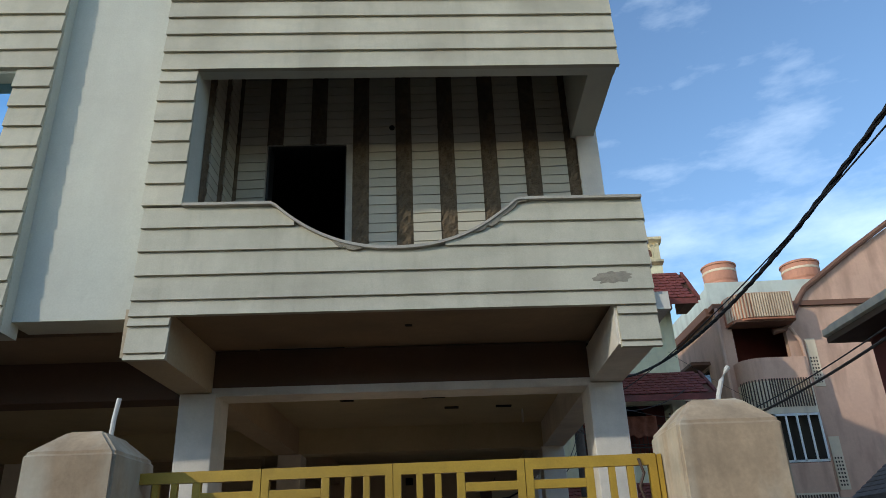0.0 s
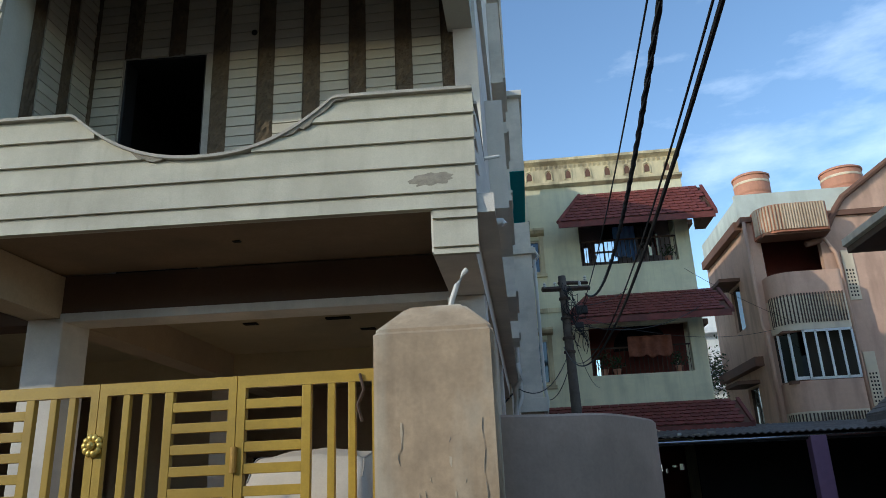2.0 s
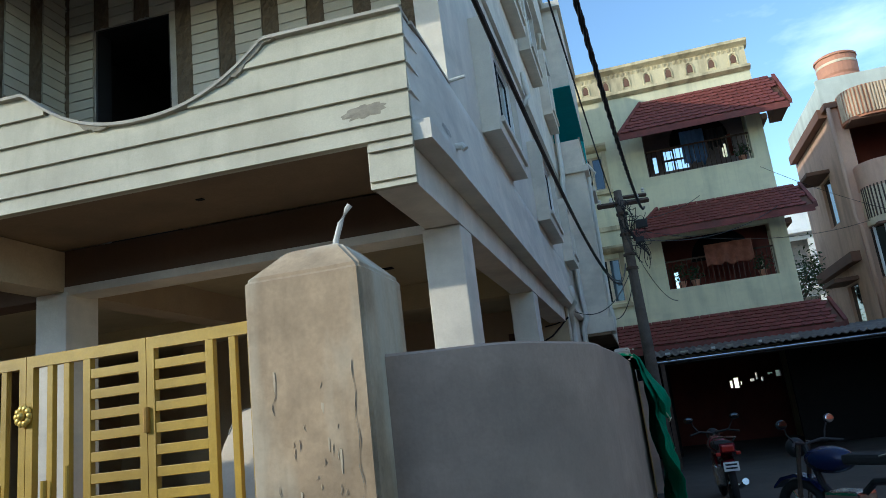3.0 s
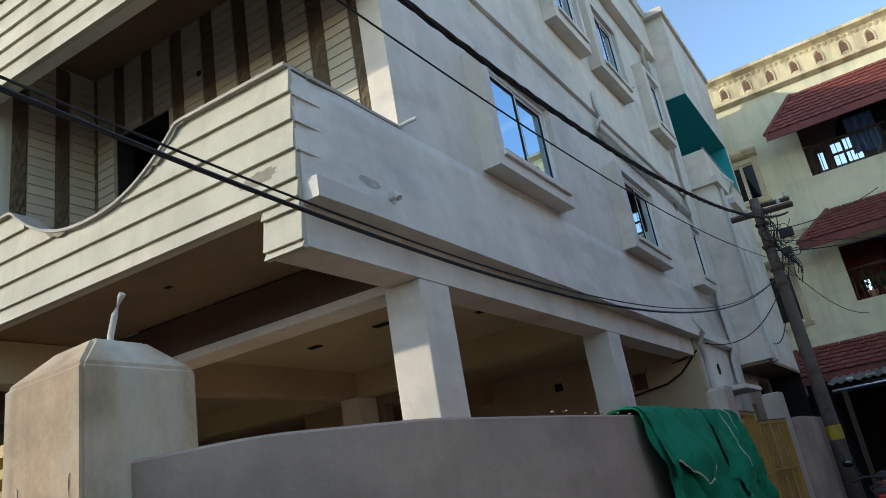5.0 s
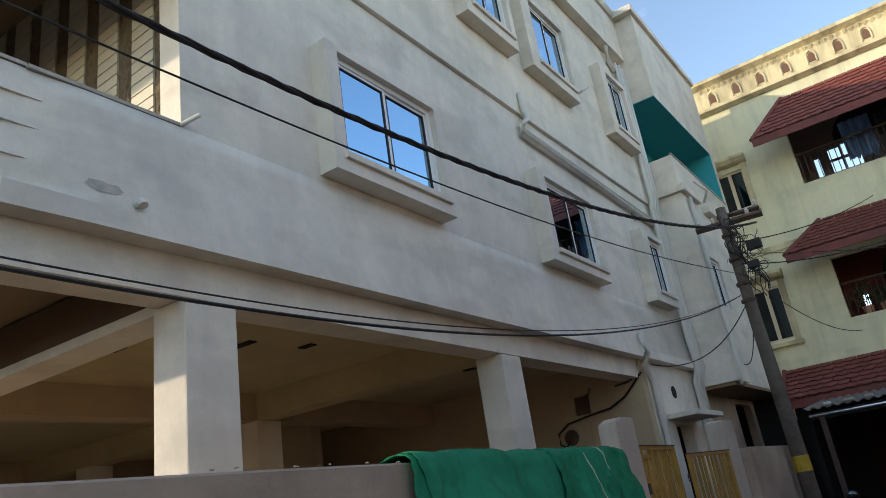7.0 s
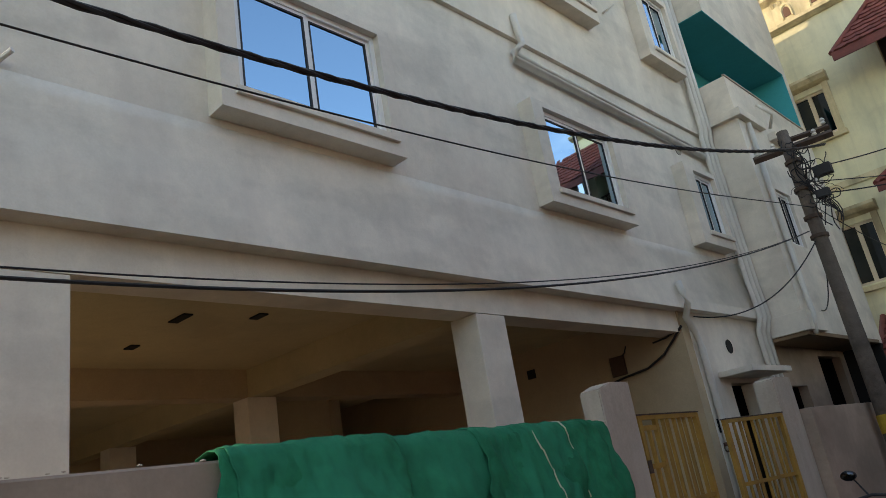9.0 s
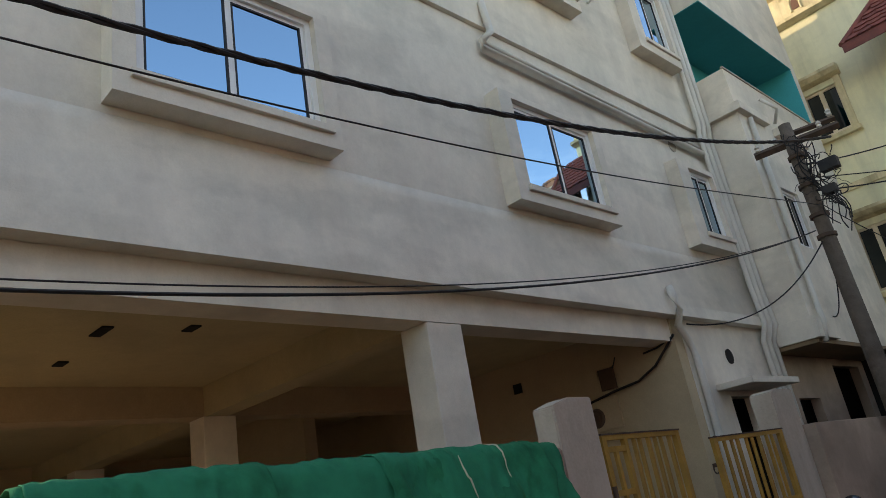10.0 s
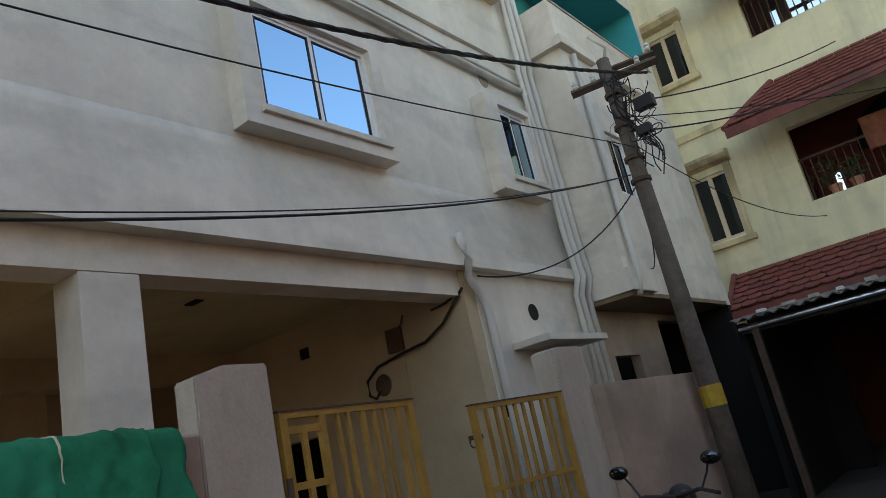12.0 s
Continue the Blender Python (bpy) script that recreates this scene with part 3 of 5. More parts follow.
part("wall_cable", tube([(1.44, 14.27, 3.16), (1.30, 14.25, 3.02), (1.12, 14.24, 2.86), (0.85, 14.24, 2.74), (0.50, 14.23, 2.70), (0.14, 14.22, 2.64), (-0.05, 14.22, 2.52), (-0.05, 14.22, 2.36), (0.04, 14.22, 2.31), (0.12, 14.22, 2.38)], 0.016), M_CABLE, house, "sagging black service cable")
part("wall_cable", tube([(1.44, 14.26, 3.14), (1.2, 14.25, 3.06), (1.0, 14.25, 3.04)], 0.012), M_CABLE, house)
part("wall_cable", tube([(0.50, 14.26, 2.98), (0.56, 14.25, 3.02), (0.60, 14.25, 3.10)], 0.008), M_CABLE, house)

# ---- side elevation ----
BOXES = [  # y0, y1, z0, z1, opening y0, y1, z0, z1, wall face
    (7.83, 9.56, 4.33, 5.60, 7.98, 9.42, 4.50, 5.53, S),
    (11.66, 13.44, 4.33, 5.60, 11.86, 13.30, 4.50, 5.53, S),
    (15.32, 16.39, 4.385, 5.66, 15.62, 16.34, 4.58, 5.58, S),
    (10.53, 11.82, 7.42, 8.86, 10.70, 11.70, 7.62, 8.76, S2),
    (12.23, 13.78, 7.42, 8.86, 12.52, 13.68, 7.62, 8.76, S2),
    (15.23, 16.45, 7.46, 8.92, 15.48, 16.36, 7.66, 8.82, S2),
]
part("side_wall", holed("x", S - 0.22, S, 6.50, 17.05, 4.27, 6.515, [(b[4], b[5], b[6], b[7]) for b in BOXES if b[8] == S]), M_PRIMER, house, "white-primed side wall with patchy putty")
part("side_wall", holed("x", S2 - 0.28, S2, 6.50, 17.05, 6.52, 9.795, [(b[4], b[5], b[6], b[7]) for b in BOXES if b[8] == S2]), M_PRIMER, house)
part("roof_parapet", box(S3 - 0.3, S3, 5.6, 17.05, 9.8, 10.85), M_PRIMER, house)
part("roof_cap", prism([(S3 - 0.32, 10.80), (S3 + 0.05, 10.80), (S3 + 0.09, 10.88), (S3 + 0.09, 10.94), (S3 - 0.32, 10.94)], "y", 5.5, 17.0), M_PRIMER, house)
part("roof_slab", box(-8, S2 - 0.1, 5.6, 20.85, 9.82, 10.0), M_SOFFIT, house)
part("upper_slab", box(-8, S - 0.23, 6.76, 20.85, 6.4, 6.55), M_SOFFIT, house)


def window(y0, y1, z0, z1, x, dark=False, leaves=2):
    """A sliding window: frame, two sashes, dark gaskets and glass."""
    fr = 0.05
    w = part("window", holed("x", x - 0.05, x, y0, y1, z0, z1, [(y0 + fr, y1 - fr, z0 + fr, z1 - fr)]), M_FRAME, house, "white sliding window with reflective glass")
    n = leaves
    step = (y1 - y0 - 2 * fr) / n
    for i in range(n):
        a = y0 + fr + step * i
        b = a + step
        xx = x - 0.012 - 0.016 * (i % 2)
        part("sash", holed("x", xx - 0.02, xx, a, b, z0 + fr, z1 - fr, [(a + 0.035, b - 0.035, z0 + fr + 0.035, z1 - fr - 0.035)]), M_FRAME, w)
        part("gasket", holed("x", xx - 0.018, xx + 0.002, a + 0.030, b - 0.030, z0 + fr + 0.03, z1 - fr - 0.03, [(a + 0.046, b - 0.046, z0 + fr + 0.046, z1 - fr - 0.046)]), M_GASKET, w)
        part("pane", box(xx - 0.014, xx - 0.008, a + 0.03, b - 0.03, z0 + fr + 0.03, z1 - fr - 0.03), M_PANE if dark else M_MIRROR, w)


for y0, y1, z0, z1, a, b, c, d, wall in BOXES:
    part("window_surround", holed("x", wall - 0.01, wall + 0.19, y0, y1, z0, z1, [(a, b, c, d)]), M_PRIMER, house, "projecting white window surround")
    part("sill", box(wall + 0.10, wall + 0.225, a - 0.04, b + 0.06, c - 0.05, c + 0.012, 0.006), M_PRIMER, house)
    window(a, b, c, d, wall + 0.125)
# black sheet stands in for the shade indoors behind the windows
part("window_back", box(0.6, 0.7, 6.8, 17.0, 3.5, 9.8), M_SHADE, house)

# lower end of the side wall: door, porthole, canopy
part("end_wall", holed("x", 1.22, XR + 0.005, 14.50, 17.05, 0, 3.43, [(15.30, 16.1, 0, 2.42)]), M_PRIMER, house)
# doorway shade is this near-black sheet
part("doorway_back", box(0.5, 0.6, 14.6, 17.0, 0, 3.4), M_SHADE, house)
part("canopy", box(XR, 1.89, 14.98, 16.37, 2.485, 2.56, 0.008), M_PRIMER, house, "thin concrete door canopy")
# uncut opening: a black disc stands for the shade in it
part("porthole", tube([(XR + 0.0, 15.59, 2.93), (XR + 0.014, 15.59, 2.93)], 0.10, 20), M_SHADE, house, "round ventilation hole")
part("porthole", tube([(S + 0.0, 15.76, 6.05), (S + 0.012, 15.76, 6.05)], 0.10, 20), M_COPING, house)
# slot is a surface plate in shade black, with no depth behind
part("wall_slot", box(XR + 0.004, XR + 0.016, 14.55, 14.66, 1.80, 1.97), M_SHADE, house)


def pipe(points, r, label="white plastic drain pipe"):
    return part("drain_pipe", tube(points, r, 10), M_PIPE, house, label, True)


for k, y in enumerate((16.60, 16.74, 16.92)):
    pipe([(XR + 0.09, y, 0.0), (XR + 0.09, y, 3.16), (S + 0.15, y, 3.38), (S + 0.12, y, 3.9), (S + 0.10, y, 6.40), (S2 + 0.09, y, 6.60), (S2 + 0.09, y, 9.6)], 0.05 if k else 0.035)
pipe([(S + 0.12, 14.22, 3.70), (S + 0.15, 14.22, 3.55), (S + 0.16, 14.25, 3.40), (S + 0.05, 14.33, 3.26), (XR + 0.07, 14.50, 3.08), (XR + 0.06, 14.60, 2.85), (XR + 0.06, 14.60, 0.2)], 0.045)
pipe([(S2 + 0.03, 11.86, 6.84), (S2 + 0.05, 11.86, 6.62), (S + 0.12, 11.86, 6.42), (S + 0.07, 11.74, 6.28), (S + 0.07, 11.74, 6.18), (S + 0.07, 16.7, 6.08)], 0.045)
pipe([(S + 0.05, 11.8, 6.30), (S + 0.05, 16.7, 6.20)], 0.022)
pipe([(S2 + 0.03, 16.2, 10.0), (S2 + 0.12, 16.2, 9.75), (S2 + 0.05, 16.35, 9.55), (S2 + 0.06, 16.55, 9.4)], 0.05)
pipe([(S2, 14.35, 7.95), (S2 + 0.16, 14.45, 8.05)], 0.02)

# rear corner block with the teal balcony
RX, RY0, RY1 = 2.06, 17.02, 20.85
part("rear_block", holed("x", 1.92, RX, RY0, RY1, 3.06, 7.46, [(17.74, 18.42, 4.54, 5.52)]), M_PRIMER, house)
part("rear_block_face", box(1.3, 1.92, RY0, RY0 + 0.16, 3.06, 7.46), M_PRIMER, house)
part("rear_block_top", box(1.3, RX, RY0 - 0.0, RY1, 8.80, 10.80), M_PRIMER, house)
part("rear_block_end", box(-8, RX - 0.002, RY1, RY1 + 0.2, 3.0, 10.8), M_PRIMER, house)
# end wall below the block painted near-black for the shade there
part("rear_ground_end", box(-8, RX - 0.002, RY1 + 0.02, RY1 + 0.2, 0, 2.998), M_SHADE, house)
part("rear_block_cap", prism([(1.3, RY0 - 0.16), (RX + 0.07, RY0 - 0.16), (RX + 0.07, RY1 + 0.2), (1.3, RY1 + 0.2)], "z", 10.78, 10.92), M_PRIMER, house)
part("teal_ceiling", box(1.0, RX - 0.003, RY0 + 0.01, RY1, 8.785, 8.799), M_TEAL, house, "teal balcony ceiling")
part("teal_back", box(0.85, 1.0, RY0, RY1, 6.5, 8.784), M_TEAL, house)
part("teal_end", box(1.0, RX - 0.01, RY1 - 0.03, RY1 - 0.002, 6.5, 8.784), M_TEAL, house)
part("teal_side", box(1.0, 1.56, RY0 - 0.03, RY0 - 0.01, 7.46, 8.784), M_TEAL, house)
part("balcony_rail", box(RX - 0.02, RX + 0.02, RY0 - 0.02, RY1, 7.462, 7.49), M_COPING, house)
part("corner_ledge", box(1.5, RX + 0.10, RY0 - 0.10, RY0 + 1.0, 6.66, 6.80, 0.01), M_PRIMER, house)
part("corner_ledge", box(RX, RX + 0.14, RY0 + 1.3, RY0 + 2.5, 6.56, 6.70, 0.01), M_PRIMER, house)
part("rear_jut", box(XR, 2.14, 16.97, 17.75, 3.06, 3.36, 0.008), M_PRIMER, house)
# brown soffit and cement-toned wall put the shade under the block into colour
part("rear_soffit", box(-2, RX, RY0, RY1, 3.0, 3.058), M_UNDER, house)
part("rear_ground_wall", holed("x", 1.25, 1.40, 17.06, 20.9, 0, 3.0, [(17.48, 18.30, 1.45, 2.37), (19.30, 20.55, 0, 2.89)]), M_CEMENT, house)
# black backing in place of shade inside the ground-floor openings
part("rear_dark_room", box(0.2, 0.3, 17.1, 20.8, 0, 3), M_SHADE, house)
window(17.74, 18.42, 4.54, 5.52, RX - 0.05, True)
pipe([(RX + 0.06, 17.15, 3.0), (RX + 0.10, 17.2, 3.3), (RX + 0.06, 17.3, 3.6), (RX + 0.06, 17.3, 6.6)], 0.04)
pipe([(RX + 0.05, 18.1, 7.2), (RX + 0.2, 18.3, 7.0), (RX + 0.06, 18.4, 6.8)], 0.03)

# ---- street wall, pillars, gates ----
def street_wall():
    w = thing("compound_wall", "rendered brown-grey compound wall curving round the corner", "wall", kind="structure")
    path = [(1.53 + 0.86 * math.sin(a), 5.28 - 1.20 * math.cos(a)) for a in [math.pi / 2 * i / 40 for i in range(41)]] + [(2.46, 6.2), (2.50, 7.5), (2.50, 9.0), (2.47, 10.36)]
    bm = bmesh.new()
    rings = []
    for i, p in enumerate(path):
        d = Vector(path[min(i + 1, len(path) - 1)]) - Vector(path[max(i - 1, 0)])
        nrm = Vector((d.y, -d.x)).normalized()
        q = Vector(p) - nrm * 0.2
        top = 1.885 + 0.008 * noise.noise((p[0] * 2, p[1] * 2, 0))
        rings.append([bm.verts.new(v) for v in ((p[0], p[1], 0), (p[0], p[1], top - 0.012), (*(Vector(p) - nrm * 0.012), top), (*q, top), (*q, 0))])
    for a, b in zip(rings, rings[1:]):
        for k in range(4):
            bm.faces.new((a[k], a[k + 1], b[k + 1], b[k]))
    bm.faces.new(rings[0])
    bm.faces.new(rings[-1][::-1])
    part("wall_run", bm, M_CEMENT, w, "brown-grey rendered wall")
    rl = random.Random(21)
    for k in range(9):
        y = rl.uniform(5.6, 7.1)
        r0 = rl.uniform(0.005, 0.011)
        bm = bmesh.new()
        bmesh.ops.create_icosphere(bm, subdivisions=1, radius=r0, matrix=Matrix.Translation((2.545 - rl.uniform(0, 0.06), y, 1.887)) @ Matrix.Diagonal((1.2, 1.8, 0.7, 1)))
        part("mortar_lump", bm, M_SIDEPIL, w)
    part("far_wall", box(2.40, 2.58, 14.50, 17.26, 0, 1.89, 0.01), M_CEMENT, w)
    part("left_run", box(-9, -2.35, 4.05, 4.25, 0, 1.7, 0.01), M_PILLAR, w)
    return w


street_wall()


def pillar(name, label, x0, x1, y0, y1, zs, zt, inset, material=M_PILLAR, rod=None):
    p = thing(name, label, "gate pillar", group="gate pillars")
    bm = box(x0, x1, y0, y1, 0, zs)
    top = [bm.verts.new(v) for v in ((x0 + inset, y0 + inset, zt), (x1 - inset, y0 + inset, zt), (x1 - inset, y1 - inset, zt), (x0 + inset, y1 - inset, zt))]
    bm.verts.ensure_lookup_table()
    base = bm.verts[4:8]
    bm.faces.remove([f for f in bm.faces if all(v in base for v in f.verts)][0])
    for k in range(4):
        bm.faces.new((base[k], base[(k + 1) % 4], top[(k + 1) % 4], top[k]))
    bm.faces.new(top)
    bmesh.ops.bevel(bm, geom=bm.edges[:], offset=0.015, segments=2, affect="EDGES")
    bmesh.ops.subdivide_edges(bm, edges=[e for e in bm.edges if e.calc_length() > 0.25], cuts=3, use_grid_fill=True)
    for v in bm.verts:
        v.co += 0.006 * noise.noise_vector(v.co * 4)
    part("shaft", bm, material, p)
    rp = random.Random(int(x0 * 100) + 900)
    for k in range(7):
        cx, cz = rp.uniform(x0 + 0.05, x1 - 0.05), rp.gauss(1.55, 0.22)
        if not 0.9 < cz < zs - 0.12:
            continue
        w, h = rp.uniform(0.003, 0.008), rp.uniform(0.012, 0.05)
        pts = [(cx - w, cz + h), (cx + w * rp.uniform(0.4, 1.3), cz + h * 0.9), (cx + w * rp.uniform(0.5, 1.2), cz), (cx + w * 0.3, cz - h), (cx - w * 0.4, cz - h * rp.uniform(0.6, 1)), (cx - w * rp.uniform(0.6, 1.4), cz)]
        part("plaster_drip", prism(pts, "y", y0 - 0.0035, y0 + 0.004), M_DRIP, p)
    if zt > 2.38:
        crack = [(x1 - 0.07 + 0.012 * math.sin(5.1 * k) + 0.008 * math.sin(13.7 * k), y0 - 0.004, 1.86 - 0.035 * k) for k in range(26)]
        part("crack", tube(crack, lambda q: 0.0014 + 0.0009 * math.sin(q * 40), 5), M_SMEAR, p, "wavy hairline crack")
        for k in range(16):
            cx, cz = rp.uniform(x0 + 0.08, x1 - 0.12), rp.uniform(1.30, 1.82)
            h = rp.uniform(0.02, 0.06)
            part("trowel_mark", tube([(cx, y0 - 0.003, cz), (cx + rp.uniform(-0.006, 0.006), y0 - 0.004, cz - h * 0.5), (cx + rp.uniform(-0.012, 0.012), y0 - 0.003, cz - h)], lambda q: 0.0022 * math.sin(0.3 + 2.6 * q), 5), M_SMEAR if k % 3 else M_DRIP, p)
    if rod:
        part("conduit", tube(rod, 0.014, 8), M_PIPE, p, "bent grey conduit")
    return p


pillar("gate_pillar", "tan plastered gate pillar with a chamfered top", 0.985, 1.53, 3.88, 4.41, 2.26, 2.40, 0.14, rod=[(1.31, 4.14, 2.36), (1.325, 4.14, 2.44), (1.355, 4.14, 2.52), (1.395, 4.14, 2.585), (1.41, 4.14, 2.60)])
pillar("gate_pillar", "tan plastered gate pillar with a chamfered top", -2.38, -1.90, 3.88, 4.42, 2.23, 2.36, 0.14, rod=[(-2.06, 4.15, 2.3), (-2.055, 4.15, 2.44), (-2.04, 4.15, 2.56)])
def slim_pillar(label, x0, x1, y0, y1, zs, zt, cut):
    p = thing("gate_pillar", label, "gate pillar", group="gate pillars")
    bm = prism([(y0, 0), (y1, 0), (y1, zt), (y0 + cut, zt), (y0, zs)], "x", x0, x1)
    bmesh.ops.bevel(bm, geom=bm.edges[:], offset=0.01, segments=2, affect="EDGES")
    part("shaft", bm, M_SIDEPIL, p)


slim_pillar("plain rendered pillar with a sloped shoulder at the side gate", 2.27, 2.455, 10.38, 10.84, 2.17, 2.225, 0.18)
slim_pillar("plain rendered pillar beside the side gate", 2.22, 2.45, 13.95, 14.50, 2.24, 2.27, 0.10)


def gate():
    """The yellow folding gate of four panels, with rosette and push rods."""
    g = thing("metal_gate", "closed yellow-painted steel folding gate between pillars", "gate", (0, 4.25, 0))
    top, low, d = 2.155, 0.12, 0.02
    for i, x0 in enumerate((-1.955, -1.228, -0.501, 0.226)):
        x1 = x0 + 0.723
        ladder_left = i in (1, 3)
        la, lb = (x0 + 0.05, x0 + 0.33) if ladder_left else (x1 - 0.33, x1 - 0.05)
        p = part("gate_panel", holed("y", -d, d, x0, x1, low, top, [(x0 + 0.042, x1 - 0.042, low + 0.05, top - 0.06)]), M_YELLOW, g)
        mid = lb if ladder_left else la - 0.045
        part("stile", box(mid, mid + 0.045, -d + 0.002, d - 0.002, low + 0.05, top - 0.06, 0.003), M_YELLOW, p)
        z = top - 0.06 - 0.055
        while z > low + 0.1:
            part("rung", box(la - 0.01 if ladder_left else la, lb if ladder_left else lb + 0.01, -d + 0.004, d - 0.004, z - 0.048, z, 0.003), M_YELLOW, p)
            z -= 0.103
        va, vb = (mid + 0.045, x1 - 0.042) if ladder_left else (x0 + 0.042, mid)
        for k in (1, 2):
            c = va + (vb - va) * k / 3
            part("vertical_bar", box(c - 0.018, c + 0.018, -d + 0.004, d - 0.004, low + 0.05, top - 0.06, 0.003), M_YELLOW, p)
        if i in (1, 2):
            for k, dx in enumerate((0.11, 0.25)):
                c = x1 - dx - 0.03 if i == 1 else x0 + dx + 0.03
                part("push_rod", tube([(c, -0.045, 0.7), (c, -0.045, 1.52 + 0.06 * k)], 0.016, 10), M_YELLOW, p)
                part("rod_bracket", box(c - 0.05, c + 0.05, -0.05, -0.01, 1.34 + 0.05 * k, 1.37 + 0.05 * k, 0.004), M_OLDYEL, p)
    for x in (-1.2305, 0.2235):
        for z in (0.6, 1.75):
            part("hinge", tube([(x, -0.028, z - 0.06), (x, -0.028, z + 0.06)], 0.016, 10), M_OLDYEL, g)
    bm = bmesh.new()
    for k in range(10):
        a = 2 * math.pi * k / 10
        bmesh.ops.create_uvsphere(bm, u_segments=8, v_segments=6, radius=0.02, matrix=Matrix.Translation((-0.506 + 0.038 * math.cos(a), -0.035, 1.85 + 0.038 * math.sin(a))) @ Matrix.Diagonal((1, 0.6, 1, 1)))
    bmesh.ops.create_uvsphere(bm, u_segments=10, v_segments=6, radius=0.022, matrix=Matrix.Translation((-0.506, -0.045, 1.85)))
    part("rosette", bm, M_GOLD, g, "gold flower rosette", True)
    part("latch", box(-0.53, -0.38, -0.05, -0.02, 1.33, 1.38, 0.006), M_GOLD, g)
    part("hinge_post", box(0.955, 0.978, -0.03, 0.03, 0.1, 2.15), M_YELLOW, g)
    part("chain", tube([(0.85, -0.03, 2.13), (0.87, -0.035, 2.05), (0.84, -0.035, 1.98), (0.86, -0.035, 1.90)], 0.008, 6), M_RUST, g)


gate()


def side_leaf(label, hx, hy, ex, ey, top, ladder):
    """A steel gate leaf of flat bars; ladder adds the rungs beside the hinge."""
    g = thing("metal_gate", label, "gate", (hx, hy, 0), group="side gate leaves")
    g.rotation_euler = (0, 0, math.atan2(ey - hy, ex - hx))
    L = math.hypot(ex - hx, ey - hy)
    part("gate_frame", holed("y", -0.02, 0.02, 0, L, 0.10, top, [(0.055, L - 0.055, 0.66, top - 0.035), (0.055, L - 0.055, 0.16, 0.62)]), M_OLDYEL, g)
    part("top_rail", box(-0.01, L + 0.01, -0.026, 0.026, top, top + 0.012), M_RUST, g, "rusty top rail")
    first = 0.34 if ladder else 0.055
    if ladder:
        part("stile", box(0.30, 0.345, -0.018, 0.018, 0.66, top - 0.035), M_OLDYEL, g)
        for z in (top - 0.12, top - 0.42, top - 0.72):
            part("rung", box(0.055, 0.30, -0.014, 0.014, z, z + 0.04), M_OLDYEL, g)
        part("vertical_bar", box(0.16, 0.195, -0.012, 0.012, 0.66, top - 0.12), M_OLDYEL, g)
    n = 7 if ladder else 9
    for k in range(1, n):
        c = first + (L - 0.055 - first) * (k + 0.12 * math.sin(2.3 * k)) / n
        w = 0.024 if k % 3 else 0.034
        part("vertical_bar", box(c - w / 2, c + w / 2, -0.012, 0.012, 0.16, top - 0.035), M_OLDYEL, g)
    part("mid_rail", box(0.055, L - 0.055, -0.016, 0.016, 1.22, 1.255), M_OLDYEL, g)
    for z in (0.45, 1.55):
        part("hinge", tube([(0.0, -0.03, z - 0.05), (0.0, -0.03, z + 0.05)], 0.018, 8), M_RUST, g)
    if not ladder:
        part("latch", box(L - 0.11, L + 0.03, -0.045, -0.02, 1.62, 1.655, 0.004), M_RUST, g, "rusty sliding latch")
        part("latch_ring", tube([(L - 0.02 + 0.035 * math.cos(q), -0.05, 1.60 + 0.035 * math.sin(q)) for q in [2 * math.pi * i / 12 for i in range(13)]], 0.007, 6), M_RUST, g)


side_leaf("worn yellow steel gate leaf standing ajar", 2.42, 10.88, 2.37, 12.05, 1.95, True)
side_leaf("worn yellow steel gate leaf standing half closed", 2.44, 13.92, 2.26, 12.83, 1.87, False)


